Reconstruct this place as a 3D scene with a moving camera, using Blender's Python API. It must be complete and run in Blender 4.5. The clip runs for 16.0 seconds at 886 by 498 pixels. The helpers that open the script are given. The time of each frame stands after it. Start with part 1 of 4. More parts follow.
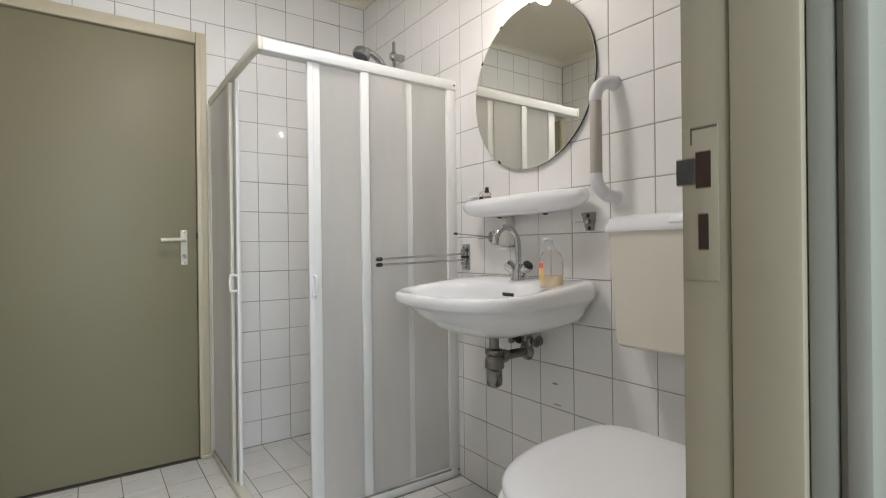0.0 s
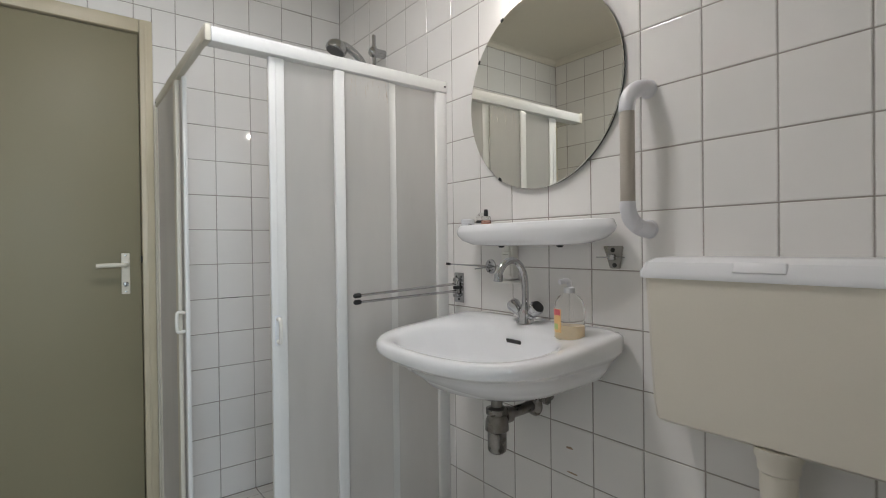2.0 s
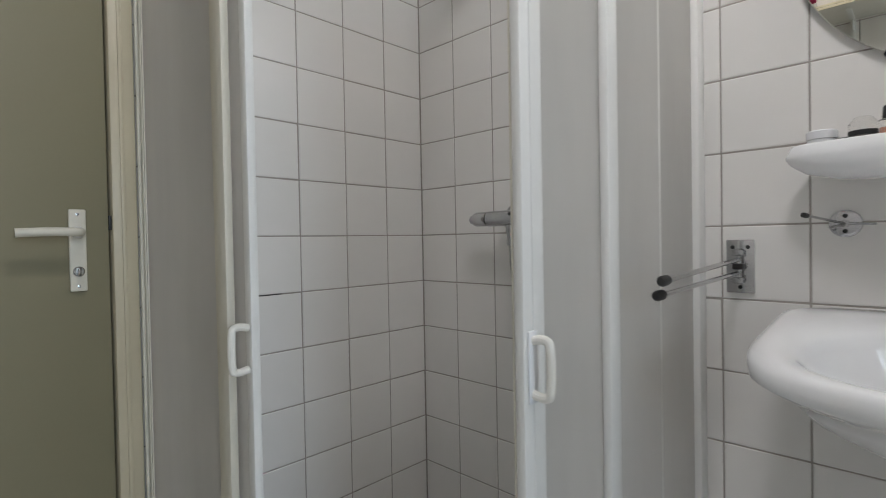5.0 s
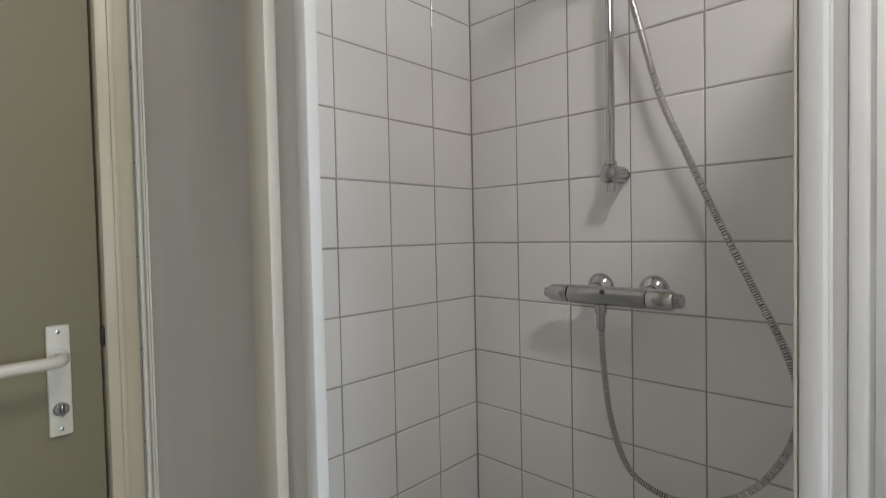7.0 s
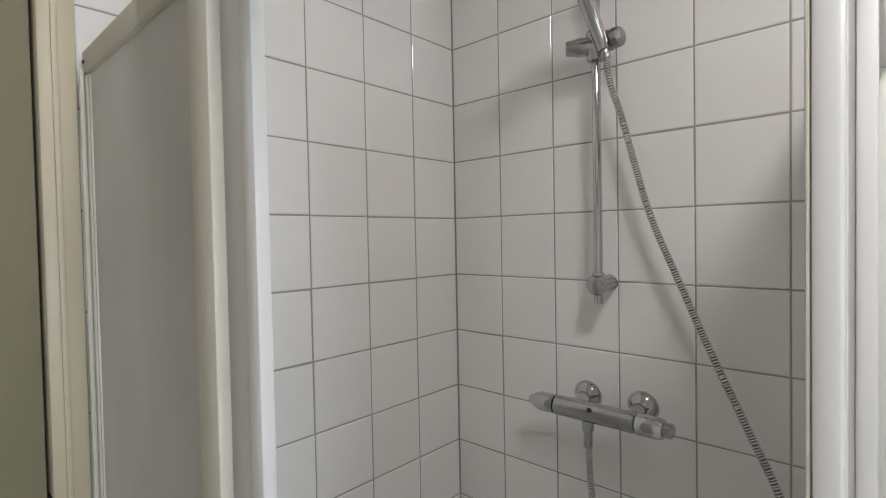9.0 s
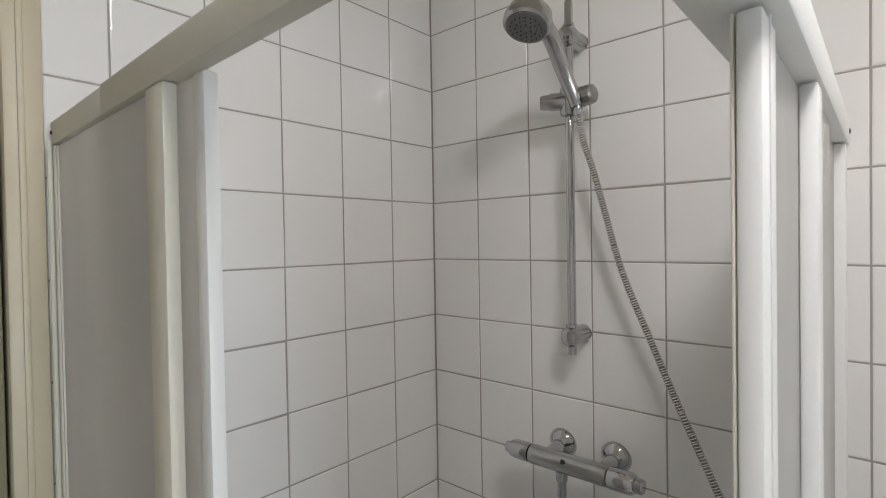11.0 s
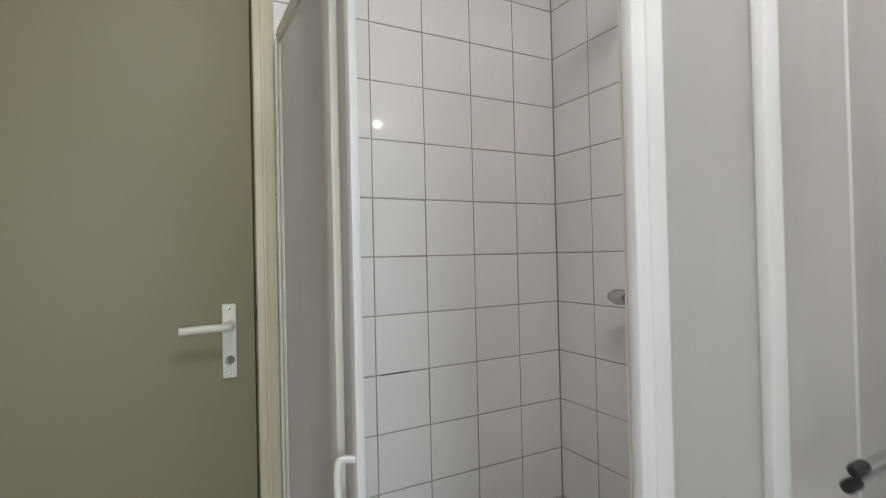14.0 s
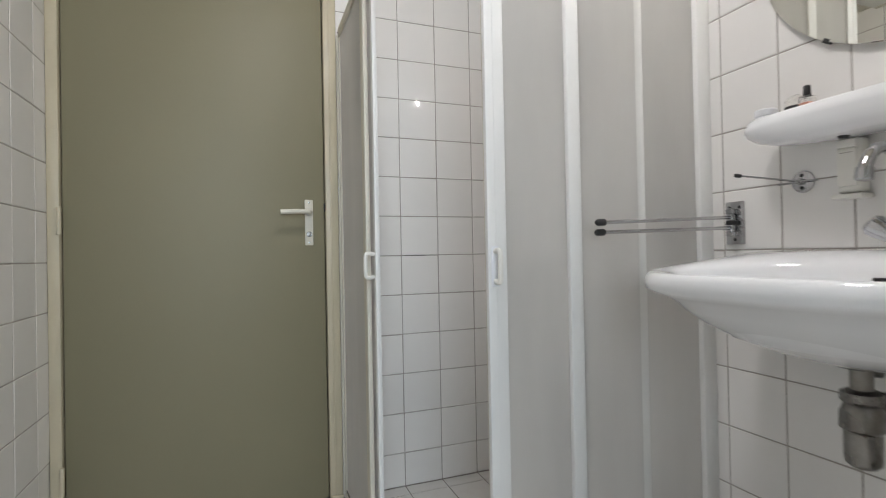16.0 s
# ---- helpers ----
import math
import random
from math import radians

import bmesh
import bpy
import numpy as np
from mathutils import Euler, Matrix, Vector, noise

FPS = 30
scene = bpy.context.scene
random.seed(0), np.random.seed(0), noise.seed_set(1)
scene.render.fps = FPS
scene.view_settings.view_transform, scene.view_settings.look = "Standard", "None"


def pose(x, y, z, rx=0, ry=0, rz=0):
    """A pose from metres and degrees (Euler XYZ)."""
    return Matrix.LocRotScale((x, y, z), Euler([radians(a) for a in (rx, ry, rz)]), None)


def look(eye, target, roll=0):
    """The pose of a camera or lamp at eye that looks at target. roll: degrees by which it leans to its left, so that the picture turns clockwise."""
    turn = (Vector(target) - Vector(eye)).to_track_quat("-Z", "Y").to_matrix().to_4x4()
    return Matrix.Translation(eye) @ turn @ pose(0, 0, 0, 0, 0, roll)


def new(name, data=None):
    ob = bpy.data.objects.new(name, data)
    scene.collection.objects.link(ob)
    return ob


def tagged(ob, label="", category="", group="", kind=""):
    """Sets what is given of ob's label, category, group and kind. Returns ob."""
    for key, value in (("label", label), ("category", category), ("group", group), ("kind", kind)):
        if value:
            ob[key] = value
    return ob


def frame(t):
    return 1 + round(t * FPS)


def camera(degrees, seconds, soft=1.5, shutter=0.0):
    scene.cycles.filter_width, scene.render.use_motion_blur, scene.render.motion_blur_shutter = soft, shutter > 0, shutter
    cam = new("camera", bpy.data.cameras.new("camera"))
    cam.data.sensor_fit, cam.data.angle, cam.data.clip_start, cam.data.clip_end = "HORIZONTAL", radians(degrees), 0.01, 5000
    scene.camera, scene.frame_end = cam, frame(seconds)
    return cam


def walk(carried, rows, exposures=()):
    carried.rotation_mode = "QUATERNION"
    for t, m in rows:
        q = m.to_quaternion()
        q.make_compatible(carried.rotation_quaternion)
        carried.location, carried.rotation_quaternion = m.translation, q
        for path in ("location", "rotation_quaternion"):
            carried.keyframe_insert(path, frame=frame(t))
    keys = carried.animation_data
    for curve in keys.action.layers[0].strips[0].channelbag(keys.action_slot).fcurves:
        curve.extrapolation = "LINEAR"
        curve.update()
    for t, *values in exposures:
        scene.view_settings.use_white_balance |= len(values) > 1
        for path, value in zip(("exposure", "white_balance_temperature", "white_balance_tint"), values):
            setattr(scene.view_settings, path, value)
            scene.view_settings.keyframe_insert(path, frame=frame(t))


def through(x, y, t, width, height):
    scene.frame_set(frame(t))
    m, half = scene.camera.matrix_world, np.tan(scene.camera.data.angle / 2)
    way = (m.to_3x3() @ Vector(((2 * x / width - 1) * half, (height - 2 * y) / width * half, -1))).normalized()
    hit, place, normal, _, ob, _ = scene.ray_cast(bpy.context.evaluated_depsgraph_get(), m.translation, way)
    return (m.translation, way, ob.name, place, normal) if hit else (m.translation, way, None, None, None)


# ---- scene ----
cam = camera(82.9, 16.0, soft=1.0, shutter=0.4)
PATH = [
    (0, (-1.323, -2.642, 0.994), (-0.168, -1.009, 0.992), -0.7),
    (0.5, (-1.325, -2.62, 1.07), (-0.175, -0.984, 1.072), -0.7),
    (1, (-1.305, -2.552, 1.113), (-0.152, -0.918, 1.106), -0.7),
    (1.5, (-1.236, -2.479, 1.117), (-0.066, -0.858, 1.109), -0.8),
    (2, (-1.175, -2.369, 1.113), (0.048, -0.786, 1.097), -0.7),
    (2.5, (-1.142, -2.159, 1.123), (0.145, -0.629, 1.101), -0.6),
    (3, (-1.149, -1.934, 1.126), (0.212, -0.468, 1.112), -0.6),
    (3.5, (-1.135, -1.732, 1.097), (0.27, -0.309, 1.075), -0.8),
    (4, (-1.143, -1.519, 1.044), (0.274, -0.107, 1.027), -0.8),
    (4.2, (-1.166, -1.443, 1.016), (0.261, -0.042, 0.996), -0.8),
    (6.3, (-1.139, -1.034, 1.082), (0.298, 0.356, 1.031), -1.2),
    (6.5, (-1.125, -1.004, 1.113), (0.317, 0.38, 1.053), -1.1),
    (7, (-1.089, -0.924, 1.218), (0.353, 0.46, 1.159), -1.2),
    (7.5, (-1.068, -0.923, 1.318), (0.375, 0.462, 1.272), -1.3),
    (8, (-1.051, -0.928, 1.4), (0.403, 0.445, 1.354), -1.1),
    (8.5, (-1.043, -0.912, 1.433), (0.422, 0.448, 1.384), -1.1),
    (9, (-1.035, -0.901, 1.447), (0.439, 0.45, 1.398), -1.1),
    (9.5, (-1.027, -0.9, 1.482), (0.459, 0.438, 1.441), -1.0),
    (10, (-1.02, -0.91, 1.533), (0.472, 0.421, 1.488), -1.0),
    (10.2, (-1.023, -0.909, 1.547), (0.48, 0.411, 1.512), -0.9),
    (12.3, (-0.999, -1.017, 1.508), (0.439, 0.374, 1.508), -1.2),
    (12.5, (-1.0, -1.032, 1.481), (0.385, 0.411, 1.479), -1.2),
    (13, (-1.0, -1.061, 1.389), (0.238, 0.51, 1.396), -1.3),
    (13.5, (-1.018, -1.106, 1.296), (0.06, 0.579, 1.31), -1.3),
    (14, (-1.066, -1.214, 1.196), (-0.111, 0.543, 1.216), -1.3),
    (14.5, (-1.058, -1.365, 1.123), (-0.203, 0.443, 1.139), -1.2),
    (15, (-1.094, -1.524, 1.043), (-0.325, 0.322, 1.064), -1.1),
    (15.5, (-1.12, -1.686, 0.949), (-0.432, 0.191, 0.979), -1.1),
    (16, (-1.156, -1.868, 0.894), (-0.436, -0.002, 0.911), -1.1),
]
EXPOSURES = [(0.0, 0.10, 6600, 12), (1.0, -0.02, 6560, 12), (2.5, -0.31, 6380, 11), (4.0, -0.34, 6280, 11), (6.5, -0.22, 6470, 12), (10.0, -0.14, 6440, 12), (13.0, -0.25, 6460, 12), (14.0, -0.07, 6480, 12), (16.0, 0.03, 6440, 12)]
walk(cam, [(t, look(eye, target, roll)) for t, eye, target, roll in PATH], EXPOSURES)

# ---- light ----
world = bpy.data.worlds.new("sky")
scene.world = world
world.use_nodes = True
wn = world.node_tree.nodes
sky = wn.new("ShaderNodeTexSky")
sky.sky_type, sky.sun_disc = "NISHITA", False
sky.sun_elevation, sky.sun_rotation = radians(32), radians(150)
wn["Background"].inputs[1].default_value = 0.1
world.node_tree.links.new(sky.outputs[0], wn["Background"].inputs[0])

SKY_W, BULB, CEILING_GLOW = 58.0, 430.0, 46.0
# hall daylight, from a lamp in an added unseen window, behind the walk's start
lamp = bpy.data.lights.new("hall_daylight", "AREA")
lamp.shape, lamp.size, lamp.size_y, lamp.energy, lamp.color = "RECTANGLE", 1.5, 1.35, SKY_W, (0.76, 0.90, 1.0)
new("hall_daylight", lamp).matrix_world = look((-1.35, -4.16, 1.55), (-1.35, -2.0, 1.4))


# ---- materials ----
def material(name, base, rough=0.5, metal=0.0, vary=0.04, scale=8.0, bump=0.0, bump_scale=120.0, each=0.0,
             transmission=0.0, ior=1.45, coat=0.0, stain=None, stain_amount=0.0, stain_scale=5.0, emit=0.0, rough_vary=0.06):
    """A painted, fired or cast surface: two scales of variation in colour and gloss, fine relief, optional stains."""
    m = bpy.data.materials.new(name)
    m.use_nodes = True
    nt = m.node_tree
    n, link = nt.nodes, nt.links.new
    b = n["Principled BSDF"]
    geo = n.new("ShaderNodeNewGeometry")
    wide = n.new("ShaderNodeTexNoise")
    wide.inputs["Scale"].default_value, wide.inputs["Detail"].default_value = scale, 4
    fine = n.new("ShaderNodeTexNoise")
    fine.inputs["Scale"].default_value, fine.inputs["Detail"].default_value = bump_scale, 3
    link(geo.outputs["Position"], wide.inputs["Vector"])
    link(geo.outputs["Position"], fine.inputs["Vector"])
    both = n.new("ShaderNodeMath")
    both.operation = "MULTIPLY_ADD"
    link(fine.outputs["Fac"], both.inputs[0])
    both.inputs[1].default_value = 0.35
    link(wide.outputs["Fac"], both.inputs[2])
    value = n.new("ShaderNodeMapRange")
    value.inputs["From Min"].default_value, value.inputs["From Max"].default_value = 0.35, 1.0
    value.inputs["To Min"].default_value, value.inputs["To Max"].default_value = 1 - vary, 1 + vary
    link(both.outputs[0], value.inputs["Value"])
    out = value.outputs[0]
    if each:
        info = n.new("ShaderNodeObjectInfo")
        one = n.new("ShaderNodeMapRange")
        one.inputs["To Min"].default_value, one.inputs["To Max"].default_value = 1 - each, 1 + each
        link(info.outputs["Random"], one.inputs["Value"])
        mul = n.new("ShaderNodeMath")
        mul.operation = "MULTIPLY"
        link(out, mul.inputs[0])
        link(one.outputs[0], mul.inputs[1])
        out = mul.outputs[0]
    tint = n.new("ShaderNodeVectorMath")
    tint.operation = "SCALE"
    tint.inputs[0].default_value = base
    link(out, tint.inputs["Scale"])
    colour = tint.outputs[0]
    if stain:
        blot = n.new("ShaderNodeTexNoise")
        blot.inputs["Scale"].default_value, blot.inputs["Detail"].default_value = stain_scale, 6
        link(geo.outputs["Position"], blot.inputs["Vector"])
        cut = n.new("ShaderNodeMapRange")
        cut.inputs["From Min"].default_value, cut.inputs["From Max"].default_value = 0.52, 0.75
        cut.inputs["To Max"].default_value = stain_amount
        link(blot.outputs["Fac"], cut.inputs["Value"])
        mix = n.new("ShaderNodeMix")
        mix.data_type = "RGBA"
        link(cut.outputs[0], mix.inputs[0])
        link(colour, mix.inputs[6])
        mix.inputs[7].default_value = (*stain, 1)
        colour = mix.outputs[2]
    link(colour, b.inputs["Base Color"])
    gloss = n.new("ShaderNodeMapRange")
    gloss.inputs["From Min"].default_value, gloss.inputs["From Max"].default_value = 0.3, 0.7
    gloss.inputs["To Min"].default_value, gloss.inputs["To Max"].default_value = max(0.01, rough - rough_vary), rough + rough_vary
    link(wide.outputs["Fac"], gloss.inputs["Value"])
    link(gloss.outputs[0], b.inputs["Roughness"])
    b.inputs["Metallic"].default_value, b.inputs["IOR"].default_value = metal, ior
    b.inputs["Transmission Weight"].default_value, b.inputs["Coat Weight"].default_value = transmission, coat
    b.inputs["Coat Roughness"].default_value = 0.05
    if bump:
        bp = n.new("ShaderNodeBump")
        bp.inputs["Strength"].default_value, bp.inputs["Distance"].default_value = bump, 0.002
        link(both.outputs[0], bp.inputs["Height"])
        link(bp.outputs[0], b.inputs["Normal"])
    if emit:
        b.inputs["Emission Color"].default_value = (*base, 1)
        b.inputs["Emission Strength"].default_value = emit
    return m


TILE = material("glazed_wall_tile", (0.81, 0.795, 0.77), 0.04, vary=0.02, scale=5, bump=0.11, bump_scale=30, each=0.018, rough_vary=0.02)
FLOOR_TILE = material("matt_floor_tile", (0.74, 0.72, 0.69), 0.34, vary=0.05, scale=9, bump=0.1, bump_scale=140, each=0.04,
                      stain=(0.50, 0.44, 0.36), stain_amount=0.35, stain_scale=9)
GROUT = material("grey_grout", (0.37, 0.345, 0.315), 0.9, vary=0.12, scale=14, bump=0.3, bump_scale=400)
FLOOR_GROUT = material("dark_floor_grout", (0.23, 0.20, 0.17), 0.9, vary=0.2, scale=11, bump=0.3, bump_scale=400)
PLASTER = material("painted_plaster", (0.37, 0.37, 0.34), 0.75, vary=0.04, scale=3, bump=0.25, bump_scale=90)
CEILING = material("cream_ceiling_paint", (0.74, 0.70, 0.60), 0.8, vary=0.04, scale=3, bump=0.3, bump_scale=60)
DOOR_PAINT = material("olive_beige_door_paint", (0.225, 0.203, 0.128), 0.5, vary=0.035, scale=2.5, bump=0.12, bump_scale=160)
FRAME_PAINT = material("cream_frame_paint", (0.55, 0.49, 0.355), 0.38, vary=0.05, scale=6, bump=0.15, bump_scale=150,
                       stain=(0.42, 0.36, 0.25), stain_amount=0.35, stain_scale=7)
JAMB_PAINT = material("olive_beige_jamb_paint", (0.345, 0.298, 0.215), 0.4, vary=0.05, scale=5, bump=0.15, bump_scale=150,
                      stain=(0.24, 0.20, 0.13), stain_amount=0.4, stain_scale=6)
HALL_FRAME = material("pale_frame_paint", (0.27, 0.268, 0.225), 0.4, vary=0.04, scale=6, bump=0.12, bump_scale=150)
WHITE_METAL = material("white_enamelled_aluminium", (0.79, 0.79, 0.77), 0.42, vary=0.03, scale=7, rough_vary=0.02)
AGED_WHITE = material("yellowed_white_aluminium", (0.66, 0.63, 0.54), 0.42, vary=0.05, scale=5, rough_vary=0.02)


def frosted(name, base, through, clear):
    """Frosted sheet: light is scattered back, scattered through, and a little is seen through, blurred."""
    m = bpy.data.materials.new(name)
    m.use_nodes = True
    nt = m.node_tree
    n, link = nt.nodes, nt.links.new
    n.remove(n["Principled BSDF"])
    geo = n.new("ShaderNodeNewGeometry")
    wide, fine = n.new("ShaderNodeTexNoise"), n.new("ShaderNodeTexNoise")
    wide.inputs["Scale"].default_value, wide.inputs["Detail"].default_value = 3.5, 5
    fine.inputs["Scale"].default_value = 260
    stretch = n.new("ShaderNodeVectorMath")
    stretch.operation = "MULTIPLY"
    stretch.inputs[1].default_value = (2.2, 2.2, 0.45)
    link(geo.outputs["Position"], stretch.inputs[0])
    link(stretch.outputs[0], wide.inputs["Vector"])
    link(geo.outputs["Position"], fine.inputs["Vector"])
    shade = n.new("ShaderNodeMapRange")
    shade.inputs["From Min"].default_value, shade.inputs["From Max"].default_value = 0.3, 0.7
    shade.inputs["To Min"].default_value, shade.inputs["To Max"].default_value = 0.94, 1.05
    link(wide.outputs["Fac"], shade.inputs["Value"])
    tint = n.new("ShaderNodeVectorMath")
    tint.operation = "SCALE"
    tint.inputs[0].default_value = base
    link(shade.outputs[0], tint.inputs["Scale"])
    bump = n.new("ShaderNodeBump")
    bump.inputs["Strength"].default_value, bump.inputs["Distance"].default_value = 0.25, 0.001
    link(fine.outputs["Fac"], bump.inputs["Height"])
    back, fore = n.new("ShaderNodeBsdfDiffuse"), n.new("ShaderNodeBsdfTranslucent")
    blur, gloss = n.new("ShaderNodeBsdfRefraction"), n.new("ShaderNodeBsdfGlossy")
    blur.inputs["Roughness"].default_value, blur.inputs["IOR"].default_value = 0.26, 1.12
    gloss.inputs["Roughness"].default_value = 0.35
    for sh in (back, fore, blur):
        link(tint.outputs[0], sh.inputs["Color"])
    for sh in (back, gloss):
        link(bump.outputs[0], sh.inputs["Normal"])
    out = back.outputs[0]
    for sh, share in ((fore, through), (blur, clear), (gloss, 0.045)):
        mix = n.new("ShaderNodeMixShader")
        mix.inputs[0].default_value = share
        link(out, mix.inputs[1])
        link(sh.outputs[0], mix.inputs[2])
        out = mix.outputs[0]
    link(out, n["Material Output"].inputs["Surface"])
    return m


ACRYLIC = frosted("frosted_acrylic_sheet", (0.905, 0.895, 0.875), 0.58, 0.28)
PORCELAIN = material("white_porcelain", (0.88, 0.89, 0.90), 0.07, vary=0.012, scale=4, coat=0.5, rough_vary=0.02)
DARK_CHROME = material("worn_dark_chrome", (0.33, 0.32, 0.30), 0.3, metal=1, vary=0.12, scale=25, bump=0.08, bump_scale=200)
# the shade between the hose ribs is put into this tube's dark colour
HOSE_GROOVE = material("hose_groove_shade", (0.17, 0.17, 0.162), 0.4, vary=0.1, scale=40)
HOSE = material("ribbed_hose_chrome", (0.74, 0.73, 0.70), 0.2, metal=1, vary=0.1, scale=40)
CHROME = material("chrome", (0.53, 0.53, 0.54), 0.06, metal=1, vary=0.05, scale=20, rough_vary=0.03)
DULL_CHROME = material("limescaled_chrome", (0.45, 0.455, 0.46), 0.2, metal=1, vary=0.10, scale=30, bump=0.015, bump_scale=220,
                       stain=(0.62, 0.60, 0.56), stain_amount=0.5, stain_scale=35)
TARNISH = material("tarnished_plumbing_metal", (0.28, 0.265, 0.245), 0.3, metal=1, vary=0.25, scale=26, bump=0.15, bump_scale=200,
                   stain=(0.17, 0.15, 0.12), stain_amount=0.7, stain_scale=22)
BLACK = material("black_rubber", (0.02, 0.02, 0.02), 0.5, vary=0.2, scale=30)
DARK_LIP = material("worn_dark_steel", (0.07, 0.065, 0.06), 0.45, metal=0.6, vary=0.3, scale=60)
DARK_HOLE = material("dark_recess_wood", (0.040, 0.018, 0.010), 0.8, vary=0.3, scale=60)
MOULD = material("mouldy_sealant", (0.30, 0.27, 0.225), 0.7, vary=0.35, scale=18, stain=(0.05, 0.045, 0.04), stain_amount=0.9, stain_scale=14)
CREAM_PLASTIC = material("cream_plastic", (0.735, 0.695, 0.60), 0.34, vary=0.03, scale=4, bump=0.06, bump_scale=200)
IVORY = material("ivory_plastic", (0.80, 0.785, 0.73), 0.32, vary=0.02, scale=6)
WHITE_PLASTIC = material("white_plastic", (0.82, 0.83, 0.85), 0.25, vary=0.008, scale=3, rough_vary=0.015)
GREY_WHITE = material("grey_white_plastic", (0.74, 0.74, 0.77), 0.32, vary=0.02, scale=6)
RIBBED = material("taupe_grip_tube", (0.47, 0.43, 0.375), 0.4, vary=0.03, scale=12)
MIRROR = material("silvered_mirror", (0.75, 0.74, 0.675), 0.012, metal=1, vary=0.004, scale=2, rough_vary=0.002)
MIRROR_EDGE = material("dark_mirror_backing", (0.05, 0.05, 0.05), 0.5)
SHELF_BOARD = material("white_melamine_board", (0.78, 0.77, 0.72), 0.4, vary=0.03, scale=5)
SHELF_EDGE = material("yellowed_board_edge", (0.76, 0.70, 0.52), 0.45, vary=0.04, scale=9)
PINK = material("bright_pink_card", (0.70, 0.025, 0.15), 0.5, vary=0.06, scale=9)
WHITE_CARD = material("white_card", (0.82, 0.79, 0.76), 0.6, vary=0.04, scale=12)
KRAFT = material("brown_cardboard", (0.52, 0.40, 0.24), 0.8, vary=0.08, scale=25)
RED_PLASTIC = material("coral_red_plastic", (0.72, 0.09, 0.10), 0.3, vary=0.04, scale=9)
PALE_PINK = material("pale_pink_plastic", (0.85, 0.52, 0.52), 0.35, vary=0.04, scale=9)
YELLOW = material("yellow_plastic", (0.80, 0.62, 0.10), 0.4)
BLUE = material("blue_plastic", (0.08, 0.32, 0.55), 0.4)
PURPLE = material("purple_plastic", (0.42, 0.08, 0.34), 0.4)
CLEAR = material("clear_plastic", (0.96, 0.95, 0.93), 0.07, vary=0.01, transmission=0.95, ior=1.1, rough_vary=0.02)
SOAP = material("amber_liquid_soap", (1.0, 0.84, 0.58), 0.2, vary=0.03, transmission=0.0, ior=1.33)
NAIL = material("peach_lacquer", (0.74, 0.36, 0.26), 0.15, vary=0.05, transmission=0.2)
LABEL_RED = material("red_label_print", (0.70, 0.14, 0.16), 0.4)
LABEL_ORANGE = material("orange_label_print", (0.86, 0.56, 0.24), 0.4)
LABEL_GREEN = material("green_label_print", (0.50, 0.60, 0.22), 0.4)
LIMESCALE = material("brownish_limescale", (0.66, 0.61, 0.55), 0.75, vary=0.3, scale=90)
RUST = material("rusty_residue", (0.36, 0.27, 0.19), 0.8, vary=0.2, scale=60, stain=(0.72, 0.66, 0.58), stain_amount=0.9, stain_scale=60)
BULB_GLOW = material("lit_bulb", (1.0, 0.93, 0.84), 0.3, emit=BULB)
LAMP_GLASS = material("lit_opal_glass", (1.0, 0.97, 0.965), 0.3, emit=CEILING_GLOW)
HALL_FLOOR = material("hall_floor_laminate", (0.36, 0.27, 0.18), 0.4, vary=0.12, scale=6)


# ---- building helpers ----
def part(name, bm, mat, parent=None, label="", smooth=35):
    me = bpy.data.meshes.new(name)
    bmesh.ops.recalc_face_normals(bm, faces=bm.faces[:])
    bm.to_mesh(me)
    bm.free()
    me.materials.append(mat)
    if smooth:
        me.polygons.foreach_set("use_smooth", [True] * len(me.polygons))
        me.set_sharp_from_angle(angle=radians(smooth))
    ob = new(name, me)
    if parent:
        ob.parent = parent
        ob.matrix_parent_inverse = parent.matrix_world.inverted()
    if label:
        ob["label"] = label
    return ob


def thing(name, base, label, category, group="", kind=""):
    e = new(name)
    e.empty_display_size = 0.05
    e.matrix_world = Matrix.Translation(base)
    e.location = base
    bpy.context.view_layer.update()
    return tagged(e, label, category, group, kind)


def setting(ob, label, category):
    return tagged(ob, label, category, kind="structure")


def box(x0, x1, y0, y1, z0, z1, bevel=0.0, seg=2, bm=None):
    bm = bm or bmesh.new()
    vs = [bm.verts.new((x, y, z)) for z in (z0, z1) for y in (y0, y1) for x in (x0, x1)]
    fs = [bm.faces.new([vs[i] for i in q]) for q in ((0, 2, 3, 1), (4, 5, 7, 6), (0, 1, 5, 4), (2, 6, 7, 3), (0, 4, 6, 2), (1, 3, 7, 5))]
    if bevel:
        es = list({e for f in fs for e in f.edges})
        bmesh.ops.bevel(bm, geom=es, offset=bevel, segments=seg, profile=0.5, affect="EDGES")
    return bm


def turned(bm, m):
    bmesh.ops.transform(bm, matrix=m, verts=bm.verts[:])
    return bm


def basis(origin, axis):
    return Matrix.Translation(origin) @ Vector(axis).to_track_quat("Z", "Y").to_matrix().to_4x4()


def lathe(profile, origin=(0, 0, 0), axis=(0, 0, 1), seg=28, bm=None):
    """Turns (radius, height) pairs about an axis, closed at both ends."""
    bm = bm or bmesh.new()
    m = basis(origin, axis)
    rings = [[bm.verts.new(m @ Vector((r * math.cos(2 * math.pi * i / seg), r * math.sin(2 * math.pi * i / seg), h))) for i in range(seg)] for r, h in profile]
    for a, b in zip(rings, rings[1:]):
        for i in range(seg):
            bm.faces.new((a[i], a[(i + 1) % seg], b[(i + 1) % seg], b[i]))
    bm.faces.new(rings[0][::-1])
    bm.faces.new(rings[-1])
    return bm


